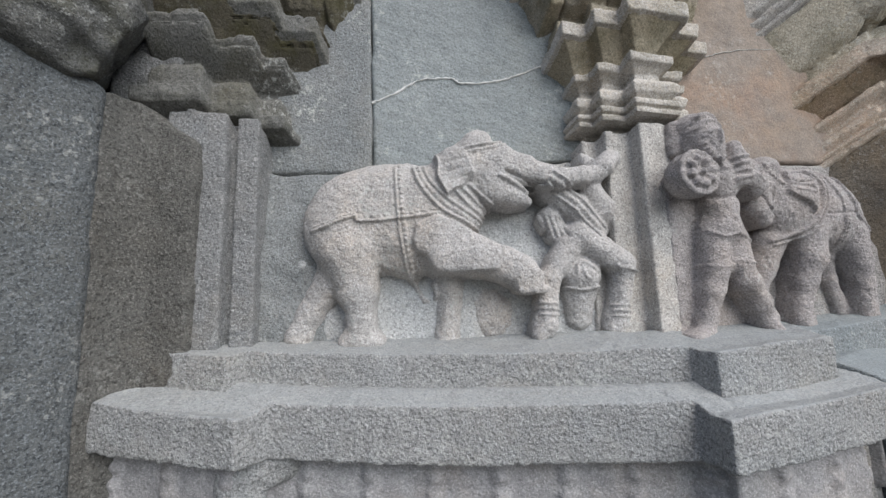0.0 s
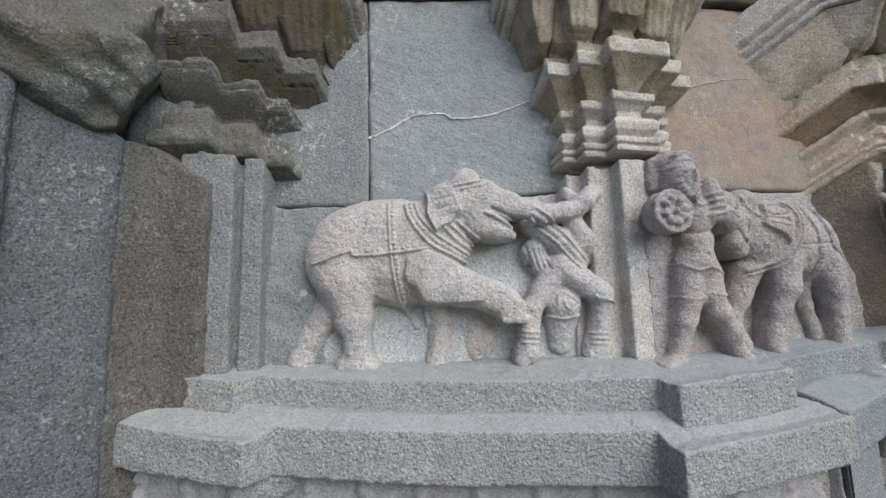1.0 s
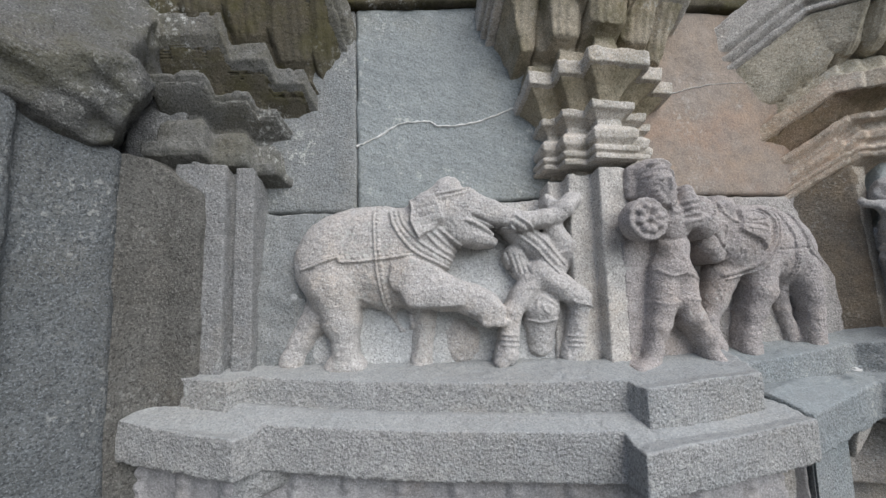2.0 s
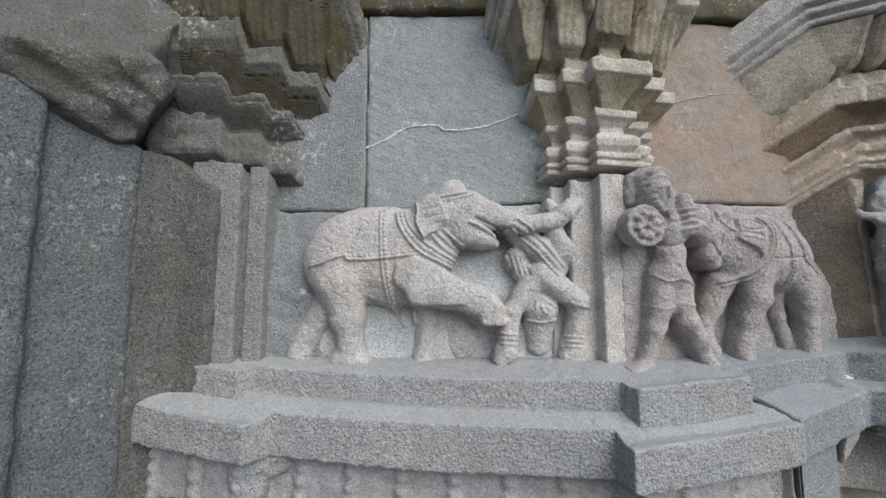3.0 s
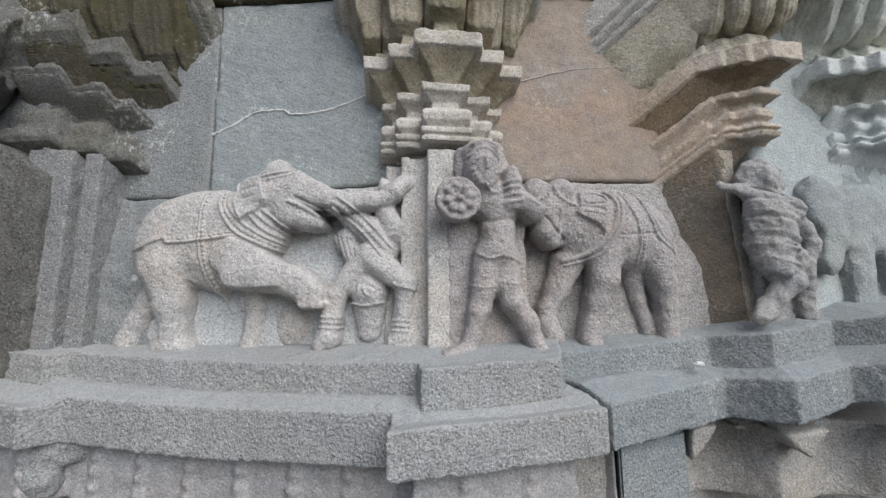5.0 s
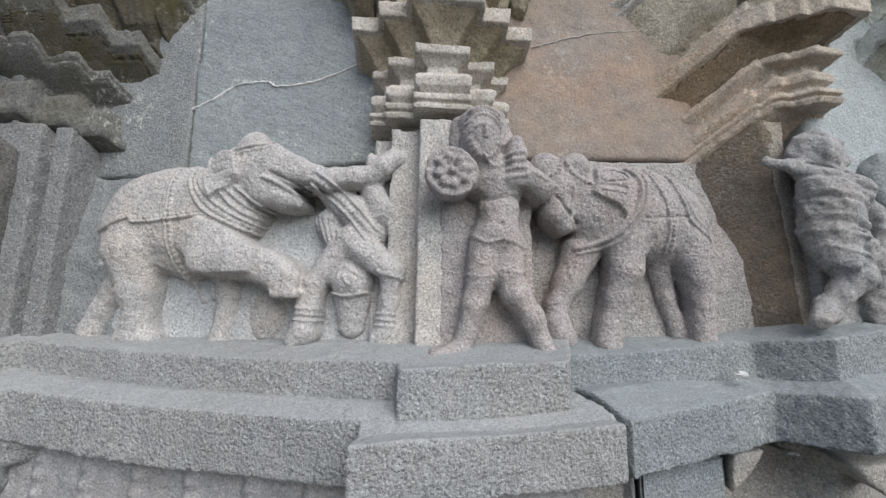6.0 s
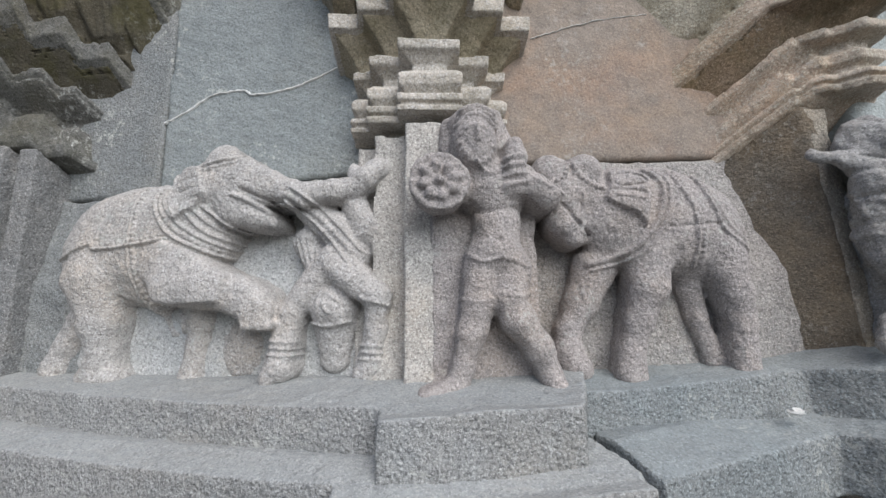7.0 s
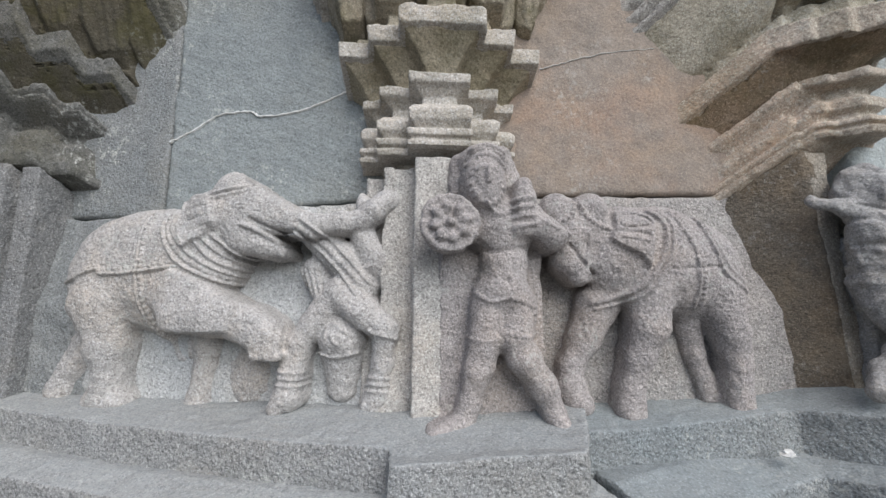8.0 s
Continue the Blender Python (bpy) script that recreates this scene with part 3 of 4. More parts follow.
def course(name, levels, prof, z0, z1, lo, hi, h, mat, parent, seed, label="", droop=(0.0, 0.0), splay=(0.0, 0.0), lobes=None, lean=0.0, worn=1.0, datum=None):
    """A length of a pilaster with a stepped plan. levels: (left, right, front) of each step; the profile gives how far the face stands out at each height;
    droop: how steeply its beds fall towards the wall, low down and per metre of height; splay: how its flanks spread towards the wall; lobes: (spacing, start, depth, rim height, rake) of its leaves."""
    f = Field((lo[0], lo[1], z0 - 0.012 - 0.26 * (droop[0] + 0.25 * droop[1])), (hi[0], hi[1], z1 + 0.012 + 0.10 * (droop[0] + 0.5 * droop[1])), h)
    X, Y, Z = f.grid()
    front = max(n for _, _, n in levels)
    zz = Z + np.maximum(0.0, droop[0] + droop[1] * (Z - 1.95)) * np.clip(Y + (front if datum is None else datum), -0.1 if datum is None else -0.014, 0.22)
    off = np.interp(np.clip(zz[0], z0 + 0.002, z1 - 0.002), [p[0] for p in prof], [p[1] for p in prof])[None].astype(np.float32)
    slant = lean * (1.92 - Z)
    e = None
    for a, b, n in levels:
        s = np.maximum(np.maximum(a + slant - off - splay[0] * (Y + n) - X, X - b - slant - off - splay[1] * (Y + n)), (-n - off) - Y)
        e = s if e is None else np.minimum(e, s)
    if lobes:
        # leaves side by side: swelling fronts with deep gaps between, fine flutes, and lower rims cut round
        w, x0, dep, rim, rake = lobes
        u = (X - x0 - rake * Y) / w
        gap = 1.0 - np.sqrt(np.clip(1.0 - (2 * np.abs(u - np.round(u))) ** 2.4, 0, 1))
        up = np.clip((zz - rim) / 0.004, 0, 1)
        if splay[0] > 0.5:
            # the long flank towards the wall is left plain
            plain = np.clip((X - levels[0][0] - (splay[0] - 1.0) * off) / 0.02 + 1.0, 0, 1)
            up, gap = up * plain, gap * plain
        e = e + up * (dep * gap + 0.0022 * np.cos(u * 2 * math.pi * 5))
        e = np.where((zz > rim - 0.002) & (zz < rim + 0.05), np.maximum(e, np.minimum((rim + 0.045 * gap - zz) * 0.8, e + dep)), e)
    e = np.maximum(np.maximum(e, Y - (hi[1] - 2 * h)), np.maximum(z0 - zz, zz - z1))
    f.d = np.broadcast_to(e, f.d.shape).astype(np.float32).copy()
    f.wear(0.0011 * worn, 0.035, seed)
    f.wear(0.0008 * worn, 0.013, seed + 1)
    return put(name, f.skin(name), mat, None, parent, label)


def pilaster(label, m, shaft, vase, block, leaf, beds, prof, mats, lo, hi, seed, h=0.0036, droop=(0.4, 0.0), shaft_droop=0.25, splay=(0.0, 0.0), lobes=None, lean=0.0, shaft_splay=(0.0, 0.0), worn=1.0, datum=None):
    """Shaft, vase-shaped neck, coved soffit, block, leaf capital and top mouldings of one engaged pilaster. beds: the heights between them."""
    thing = root("pilaster", label, "pilaster", m)
    a, b, c, d, e, g = beds
    wide, wider = ((lo[0] - 0.05, lo[1]), (hi[0] + 0.05, hi[1])), ((lo[0] - 0.12, lo[1] - 0.08), (hi[0] + 0.12, hi[1]))
    course("shaft", shaft, [(1.0, 0.0), (3.0, 0.0)], 1.40, a, lo, hi, 0.0045, mats[0], thing, seed, droop=(shaft_droop, 0), splay=shaft_splay, lean=lean)
    course("vase_moulding", vase, prof, a + 0.002, b - 0.001, *wide, h, mats[1], thing, seed + 2, droop=droop, splay=splay, worn=worn, datum=datum)
    inner = [(z, o - 0.010) for z, o in prof]
    # darker than the block above: moss plus painted underside shade
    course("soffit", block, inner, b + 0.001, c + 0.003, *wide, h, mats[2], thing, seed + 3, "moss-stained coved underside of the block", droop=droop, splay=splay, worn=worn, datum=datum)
    course("abacus", block, prof, c + 0.001, d - 0.001, *wide, h, mats[3], thing, seed + 4, droop=droop, splay=splay, worn=worn, datum=datum)
    course("leaf_capital", leaf, prof, d + 0.001, e - 0.001, *wider, 0.004, mats[4], thing, seed + 6, droop=droop, splay=splay, lobes=lobes, worn=worn, datum=datum)
    course("top_moulding", leaf, prof, e + 0.001, g, *wider, 0.0045, mats[5], thing, seed + 7, droop=droop, splay=splay, worn=worn, datum=datum)
    return thing


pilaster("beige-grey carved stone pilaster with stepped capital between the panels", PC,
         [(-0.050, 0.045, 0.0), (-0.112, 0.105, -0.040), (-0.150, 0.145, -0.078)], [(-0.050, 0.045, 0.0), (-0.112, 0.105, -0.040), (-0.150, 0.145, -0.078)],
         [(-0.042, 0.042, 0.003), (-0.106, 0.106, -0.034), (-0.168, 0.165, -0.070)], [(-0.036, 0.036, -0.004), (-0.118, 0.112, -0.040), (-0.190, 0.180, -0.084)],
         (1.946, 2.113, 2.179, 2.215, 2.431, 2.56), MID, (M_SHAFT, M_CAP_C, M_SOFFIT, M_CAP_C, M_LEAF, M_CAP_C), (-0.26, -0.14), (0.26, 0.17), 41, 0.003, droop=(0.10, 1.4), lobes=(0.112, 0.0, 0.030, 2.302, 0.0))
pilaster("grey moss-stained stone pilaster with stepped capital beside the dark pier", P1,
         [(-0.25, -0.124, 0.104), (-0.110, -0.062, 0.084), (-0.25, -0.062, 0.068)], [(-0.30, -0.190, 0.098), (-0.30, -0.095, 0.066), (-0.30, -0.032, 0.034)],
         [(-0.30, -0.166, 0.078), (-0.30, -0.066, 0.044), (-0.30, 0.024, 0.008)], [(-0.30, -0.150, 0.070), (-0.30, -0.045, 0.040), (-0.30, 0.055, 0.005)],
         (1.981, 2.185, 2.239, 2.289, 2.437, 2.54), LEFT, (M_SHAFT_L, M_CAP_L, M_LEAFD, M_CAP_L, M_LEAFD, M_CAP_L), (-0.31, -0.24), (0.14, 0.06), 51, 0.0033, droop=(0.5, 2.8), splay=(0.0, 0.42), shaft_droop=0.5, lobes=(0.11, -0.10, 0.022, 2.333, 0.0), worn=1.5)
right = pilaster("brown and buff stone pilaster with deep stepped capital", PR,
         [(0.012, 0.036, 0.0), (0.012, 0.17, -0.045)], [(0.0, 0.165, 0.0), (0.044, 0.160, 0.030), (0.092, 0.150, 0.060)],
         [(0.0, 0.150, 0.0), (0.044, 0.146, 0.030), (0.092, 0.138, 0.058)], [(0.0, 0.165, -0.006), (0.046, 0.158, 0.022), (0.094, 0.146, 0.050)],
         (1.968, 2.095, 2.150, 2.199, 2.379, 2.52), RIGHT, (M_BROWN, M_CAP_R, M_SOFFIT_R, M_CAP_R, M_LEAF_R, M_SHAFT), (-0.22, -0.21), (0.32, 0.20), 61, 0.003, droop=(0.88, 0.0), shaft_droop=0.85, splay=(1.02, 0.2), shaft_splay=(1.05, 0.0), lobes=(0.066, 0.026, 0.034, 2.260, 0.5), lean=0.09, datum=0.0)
# added strip: the lit brightness of the shaft's front face, put into colour
course("lit_edge_band", [(0.018, 0.060, 0.003)], [(1.0, 0.0), (3.0, 0.0)], 1.42, 1.965, (-0.02, -0.04), (0.14, 0.10), 0.0045, M_BUFF, right, 68, "pale buff strip standing for the lit edge of the shaft", droop=(0.85, 0), lean=0.09)
pilaster("pale grey stone pilaster with stepped capital, far along the wall", P3,
         [(0.19, 0.60, 0.0)], [(0.16, 0.60, 0.020), (0.21, 0.55, 0.048), (0.26, 0.50, 0.074)],
         [(0.12, 0.60, 0.020), (0.17, 0.55, 0.048), (0.22, 0.50, 0.074)], [(0.14, 0.60, 0.020), (0.19, 0.55, 0.048), (0.24, 0.50, 0.074)],
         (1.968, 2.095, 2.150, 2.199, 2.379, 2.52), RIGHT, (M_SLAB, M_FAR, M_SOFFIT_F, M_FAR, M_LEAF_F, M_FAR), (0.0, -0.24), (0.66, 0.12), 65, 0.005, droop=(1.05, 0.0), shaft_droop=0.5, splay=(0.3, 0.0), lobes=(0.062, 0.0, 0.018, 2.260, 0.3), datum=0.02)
put("wall_slab", slab_mesh("wall_slab", (-0.072, -0.010, 1.42), (0.145, 0.06, 1.866), 0.005, 39, [(-0.08, 1.40), (0.075, 1.40), (0.095, 1.6), (0.13, 1.75), (0.14, 1.87), (-0.08, 1.87)], 0.003, swell=0.036), M_RECESS, P1, wall)
put("wall_slab", slab_mesh("wall_slab", (-0.40, -0.070, 1.42), (-0.252, 0.06, 2.46), 0.006, 40, None, 0.004), M_SHAFT_L, P1, wall)


# ---- dark pier beside the camera ----
def pier():
    thing = root("pier", "dark grey rough stone pier with upright bands and broken cornice", "pier")
    f = Field((-1.3, 0.45, 1.0), (-0.44, 1.2, 2.20), 0.008)
    X, Y, Z = f.grid()
    plan = [(-1.25, 0.5), (-0.70, 0.5), (-0.648, 0.62), (-0.600, 0.742), (-0.624, 0.760), (-0.566, 0.846), (-0.552, 0.868), (-0.540, 0.904), (-0.57, 0.95), (-0.6, 1.15), (-1.25, 1.15)]
    f.d = np.broadcast_to(np.maximum(outline(plan, X[:, :, 0], Y[:, :, 0])[:, :, None], np.maximum(Z - 1.985 - 0.4 * np.clip(0.9 - Y, 0, 1), 1.02 - Z)), f.d.shape).astype(np.float32).copy()
    f.round(1)
    f.wear(0.003, 0.07, 71)
    f.wear(0.0012, 0.02, 72)
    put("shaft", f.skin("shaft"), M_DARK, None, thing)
    f = Field((-0.70, 0.80, 1.0), (-0.33, 1.2, 2.06), 0.006)
    X, Y, Z = f.grid()
    plan = [(-0.65, 0.90), (-0.545, 0.908), (-0.528, 0.955), (-0.490, 0.984), (-0.408, 0.990), (-0.392, 1.16), (-0.65, 1.16)]
    top = 1.985 - 0.75 * np.clip(X + 0.52, 0, 0.2)
    f.d = np.broadcast_to(np.maximum(outline(plan, X[:, :, 0], Y[:, :, 0])[:, :, None], np.maximum(Z - top, 1.02 - Z)), f.d.shape).astype(np.float32).copy()
    f.round(2)
    f.wear(0.002, 0.05, 75)
    f.wear(0.001, 0.016, 76)
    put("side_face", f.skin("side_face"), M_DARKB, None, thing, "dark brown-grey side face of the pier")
    f = Field((-1.1, 0.42, 1.92), (-0.40, 1.15, 2.44), 0.006)
    X, Y, Z = f.grid()
    plan = [(-1.05, 0.46), (-0.66, 0.46), (-0.605, 0.70), (-0.555, 0.79), (-0.528, 0.885), (-0.575, 0.945), (-0.58, 1.1), (-1.05, 1.1)]
    zs = Z + 0.42 * np.clip(Y - 0.86, -0.5, 0.1) + 0.10 * (X + 0.55)
    off = np.interp(zs, (1.96, 1.968, 2.022, 2.028, 2.086, 2.092, 2.098, 2.180, 2.186, 2.192, 2.42), (-0.03, -0.004, 0.014, 0.036, 0.046, 0.046, 0.058, 0.066, 0.066, 0.030, 0.05))
    e = np.maximum(outline(plan, X[:, :, 0], Y[:, :, 0])[:, :, None] - off, np.maximum(Z - 2.42, 1.966 - zs))
    for nx, ny, nz, q in ((0.72, -0.30, -0.62, 0.052), (0.55, 0.70, -0.45, 0.060), (0.60, -0.55, 0.58, 0.098), (0.30, 0.20, -0.93, 0.068)):
        ll = math.sqrt(nx * nx + ny * ny + nz * nz)
        e = np.maximum(e, (nx * (X + 0.535) + ny * (Y - 0.83) + nz * (Z - 2.05)) / ll - q)
    chips = np.round(cloud(f.d.shape, 9, 73) * 1.3) / 1.3 * 0.0055
    f.d = (np.broadcast_to(e, f.d.shape) + chips).astype(np.float32)
    f.round(1)
    f.wear(0.0022, 0.03, 74)
    f.wear(0.0013, 0.014, 77)
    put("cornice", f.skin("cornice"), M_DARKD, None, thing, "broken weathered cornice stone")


pier()


# ---- eaves over the slabs and the wall above ----
def eave(name, m, x0, x1, z0, out, mat, seed):
    f = Field((x0 - 0.01, -out - 0.02, z0 - 0.02), (x1 + 0.01, 0.2, z0 + 0.14), 0.008)
    X, Y, Z = f.grid()
    f.d = np.maximum(np.maximum(np.maximum(x0 - X, X - x1), np.maximum(-out + 0.35 * np.clip(Z - z0 - 0.05, 0, 1) - Y, Y - 0.18)), np.maximum(z0 - Z, Z - z0 - 0.12)).astype(np.float32)
    f.round(1)
    f.wear(0.004, 0.04, seed)
    return put(name, f.skin(name), mat, m, upper)


upper = root("wall_upper", "moss-stained projecting stone courses above the slabs", "wall", kind="structure")
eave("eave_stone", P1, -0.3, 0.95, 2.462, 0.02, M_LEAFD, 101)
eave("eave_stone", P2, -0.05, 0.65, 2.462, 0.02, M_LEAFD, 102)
eave("eave_stone", P3, -0.1, 0.95, 2.705, 0.05, M_FAR, 103)
for pts, z0, z1 in (([(-1.2, 1.0), (-0.5, 1.12), (0.45, 1.27), (0.62, 1.27), (0.8, 1.34), (1.3, 1.57), (2.5, 2.15), (2.5, 2.6), (-1.2, 2.6)], 2.82, 3.25), ([(-1.2, 0.95), (-0.5, 1.08), (0.6, 1.22), (1.3, 1.52), (2.5, 2.1), (2.5, 2.6), (-1.2, 2.6)], 3.254, 3.5)):
    prism("wall_stone", pts, z0, z1, M_BASE, parent=upper)
prism("wall_stone", [(-1.2, 1.2), (0.5, 1.36), (0.7, 1.45), (1.3, 1.62), (2.5, 2.1), (2.5, 2.6), (-1.2, 2.6)], 1.19, 2.82, M_BASE, parent=upper)


def corner_bracket(name, x, y, ang, mat, seed):
    """A worn drip that hangs under a corner of the ledge."""
    f = Field((-0.10, -0.09, 1.15), (0.10, 0.14, 1.36), 0.005)
    f.limb([(-0.055, 0.05, 1.27, 0.05), (0.055, 0.05, 1.27, 0.05)], 0.02)
    f.limb([(0, 0.03, 1.27, 0.058), (0, 0.012, 1.225, 0.044), (0.006, 0.006, 1.195, 0.034), (0.012, 0.006, 1.175, 0.024)], 0.02)
    X, Y, Z = f.grid()
    f.d = np.maximum(f.d, Z - 1.325)
    f.round(1)
    f.wear(0.003, 0.02, seed)
    return put(name, f.skin(name), mat, pose(x, y, 0, 0, 0, ang), base)


for k, (x, y, a, m) in enumerate(((-0.27, 0.965, -5, M_LEDGE_A),)):
    corner_bracket("bracket", x, y, a, m, 111 + k)
prism("base_stone", [(0.955, 1.105), (1.12, 1.232), (1.12, 1.45), (0.955, 1.45)], 1.10, 1.285, M_LEDGE, parent=base)
prism("base_stone", [(1.30, 1.40), (1.42, 1.40), (1.62, 1.58), (1.62, 1.75), (1.30, 1.75)], 1.02, 1.31, M_BASE, parent=base)
prism("base_stone", [(0.86, 1.125), (0.950, 1.135), (0.950, 1.45), (0.86, 1.45)], 1.0, 1.275, M_BASE, parent=base)


# ---- carved figures ----
def elephant_trampling():
    """First elephant: striding right, one foreleg lifted over a fallen man whom it holds by its trunk."""
    f = Field((-0.03, -0.165, 1.435), (0.82, 0.02, 1.965), 0.003)
    # far legs, low relief, and the rough mound left between the feet
    f.limb([(0.100, -0.03, 1.61, 0.044), (0.048, -0.03, 1.53, 0.032), (0.022, -0.028, 1.475, 0.036)])
    f.limb([(0.357, -0.030, 1.61, 0.040), (0.354, -0.030, 1.53, 0.027), (0.350, -0.032, 1.46, 0.032)])
    f.limb([(0.270, -0.040, 1.615, 0.008), (0.284, -0.026, 1.580, 0.010), (0.296, -0.022, 1.553, 0.018)], 0.006)
    f.egg((0.455, -0.012, 1.52), (0.060, 0.040, 0.075), 0.02)
    # body
    f.egg((0.148, -0.045, 1.722), (0.118, 0.070, 0.120), 0.02)
    f.egg((0.270, -0.050, 1.732), (0.128, 0.074, 0.130), 0.03)
    f.egg((0.195, -0.045, 1.795), (0.120, 0.060, 0.070), 0.03, 10)
    f.egg((0.355, -0.060, 1.765), (0.088, 0.070, 0.108), 0.03, -20)
    # near hind leg
    f.limb([(0.138, -0.058, 1.66, 0.072), (0.154, -0.064, 1.58, 0.043), (0.162, -0.062, 1.51, 0.030), (0.160, -0.060, 1.475, 0.034)], 0.016)
    f.cone((0.138, -0.065, 1.465), (0.188, -0.065, 1.465), 0.026, 0.026, 0.012)
    # lifted foreleg with its broad shoulder
    f.limb([(0.335, -0.075, 1.695, 0.056), (0.350, -0.088, 1.658, 0.050), (0.410, -0.092, 1.640, 0.041), (0.475, -0.094, 1.625, 0.036), (0.510, -0.096, 1.606, 0.035), (0.524, -0.096, 1.588, 0.031)], 0.015)
    f.slab((0.500, -0.118, 1.562), (0.556, -0.05, 1.606), 0.012)
    for i in range(3):
        f.egg((0.512 + 0.02 * i, -0.112, 1.566), (0.010, 0.012, 0.009), 0.004)
    # head, brow dome, jaw
    f.egg((0.440, -0.082, 1.838), (0.072, 0.054, 0.066), 0.02, -20)
    f.egg((0.426, -0.085, 1.893), (0.038, 0.044, 0.040), 0.012)
    f.egg((0.388, -0.068, 1.848), (0.062, 0.055, 0.056), 0.02)
    f.limb([(0.460, -0.088, 1.797, 0.040), (0.502, -0.088, 1.778, 0.024), (0.536, -0.088, 1.764, 0.012)], 0.012)
    # trunk held out and round the man
    f.limb([(0.478, -0.088, 1.852, 0.046), (0.525, -0.098, 1.836, 0.034), (0.570, -0.106, 1.820, 0.025), (0.606, -0.110, 1.812, 0.022), (0.660, -0.100, 1.820, 0.020), (0.705, -0.085, 1.828, 0.018)], 0.012)
    # the man, head down
    f.limb([(0.595, -0.062, 1.800, 0.030), (0.650, -0.064, 1.752, 0.034), (0.700, -0.058, 1.698, 0.030)], 0.008)
    f.limb([(0.592, -0.052, 1.728, 0.030), (0.612, -0.052, 1.698, 0.032)], 0.008)
    f.limb([(0.655, -0.068, 1.682, 0.038), (0.705, -0.080, 1.648, 0.032), (0.748, -0.082, 1.618, 0.026), (0.742, -0.068, 1.555, 0.022), (0.732, -0.060, 1.495, 0.027), (0.722, -0.064, 1.474, 0.024)], 0.008)
    f.limb([(0.640, -0.068, 1.672, 0.034), (0.604, -0.076, 1.625, 0.026), (0.580, -0.082, 1.590, 0.023), (0.568, -0.084, 1.535, 0.022), (0.560, -0.084, 1.488, 0.027), (0.545, -0.09, 1.468, 0.018)], 0.008)
    f.egg((0.655, -0.060, 1.598), (0.048, 0.042, 0.043), 0.006)
    f.limb([(0.653, -0.034, 1.562, 0.046), (0.652, -0.032, 1.500, 0.030)], 0.006)
    f.limb([(0.690, -0.085, 1.825, 0.020), (0.722, -0.085, 1.846, 0.022), (0.742, -0.075, 1.866, 0.022), (0.775, -0.045, 1.886, 0.020)], 0.008)
    f.limb([(0.685, -0.07, 1.815, 0.024), (0.722, -0.055, 1.745, 0.032), (0.748, -0.04, 1.700, 0.02)], 0.01)
    f.limb([(0.705, -0.07, 1.845, 0.020), (0.690, -0.06, 1.870, 0.014), (0.684, -0.055, 1.886, 0.007)], 0.008)
    f.relief(0.130, 0.016)
    f.round(1)
    f.wear(0.0012, 0.03, 81)
    f.wear(0.0009, 0.010, 82)
    # the leg's carved outline over the belly, the ear
    f.patch([(0.277, 1.672), (0.286, 1.652), (0.307, 1.642), (0.322, 1.609), (0.353, 1.604), (0.400, 1.606), (0.458, 1.608), (0.47, 1.66), (0.40, 1.70), (0.33, 1.73), (0.285, 1.71)], 0.011, 0.005)
    f.patch([(0.328, 1.874), (0.360, 1.882), (0.391, 1.880), (0.405, 1.850), (0.410, 1.823), (0.391, 1.792), (0.370, 1.784), (0.353, 1.770), (0.343, 1.79), (0.332, 1.815), (0.335, 1.845)], 0.011, 0.005)
    for i in range(3):
        f.rope([(0.398, 1.852 - 0.02 * i), (0.350 + 0.004 * i, 1.846 - 0.022 * i)], 0.003, -0.0025)
    f.rope([(0.330, 1.872), (0.336, 1.845), (0.334, 1.816), (0.345, 1.79), (0.354, 1.774)], 0.004, 0.005)
    f.rope([(0.402, 1.870), (0.412, 1.84), (0.408, 1.81)], 0.006, 0.005)
    # carved trappings
    f.rope([(0.281, 1.845), (0.295, 1.801), (0.333, 1.750), (0.380, 1.721), (0.452, 1.690)], 0.0048, 0.0070)
    f.rope([(0.292, 1.846), (0.306, 1.804), (0.343, 1.758), (0.392, 1.727), (0.457, 1.698)], 0.0055, 0.0060, 0.011)
    f.rope([(0.304, 1.848), (0.317, 1.808), (0.354, 1.766), (0.406, 1.732), (0.463, 1.707)], 0.0042, 0.0058)
    f.rope([(0.374, 1.781), (0.413, 1.743), (0.479, 1.719)], 0.0042, 0.0058)
    f.rope([(0.387, 1.788), (0.434, 1.750), (0.484, 1.733)], 0.0042, 0.0058)
    f.rope([(0.404, 1.795), (0.451, 1.757), (0.490, 1.744)], 0.0042, 0.0055)
    f.rope([(0.400, 1.70), (0.400, 1.675)], 0.004, 0.003)
    f.rope([(0.241, 1.850), (0.245, 1.770), (0.248, 1.721), (0.255, 1.665), (0.265, 1.610)], 0.0038, 0.0055)
    f.rope([(0.250, 1.850), (0.2545, 1.770), (0.2585, 1.721), (0.265, 1.665), (0.275, 1.610)], 0.0060, 0.0065, 0.0115)
    f.rope([(0.060, 1.705), (0.087, 1.712), (0.117, 1.722), (0.155, 1.732), (0.161, 1.722), (0.200, 1.722), (0.241, 1.724), (0.335, 1.734)], 0.0042, 0.0072)
    f.rope([(0.060, 1.713), (0.087, 1.720), (0.117, 1.730), (0.152, 1.740)], 0.003, 0.0035)
    f.rope([(0.165, 1.732), (0.200, 1.731), (0.241, 1.733), (0.330, 1.743)], 0.004, 0.0035, 0.014)
    f.rope([(0.201, 1.812), (0.179, 1.761), (0.157, 1.735)], 0.0055, 0.0035, 0.013)
    f.rope([(0.395, 1.881), (0.443, 1.889), (0.485, 1.903)], 0.0042, 0.0055)
    f.rope([(0.405, 1.870), (0.448, 1.879), (0.490, 1.893)], 0.0045, 0.0050)
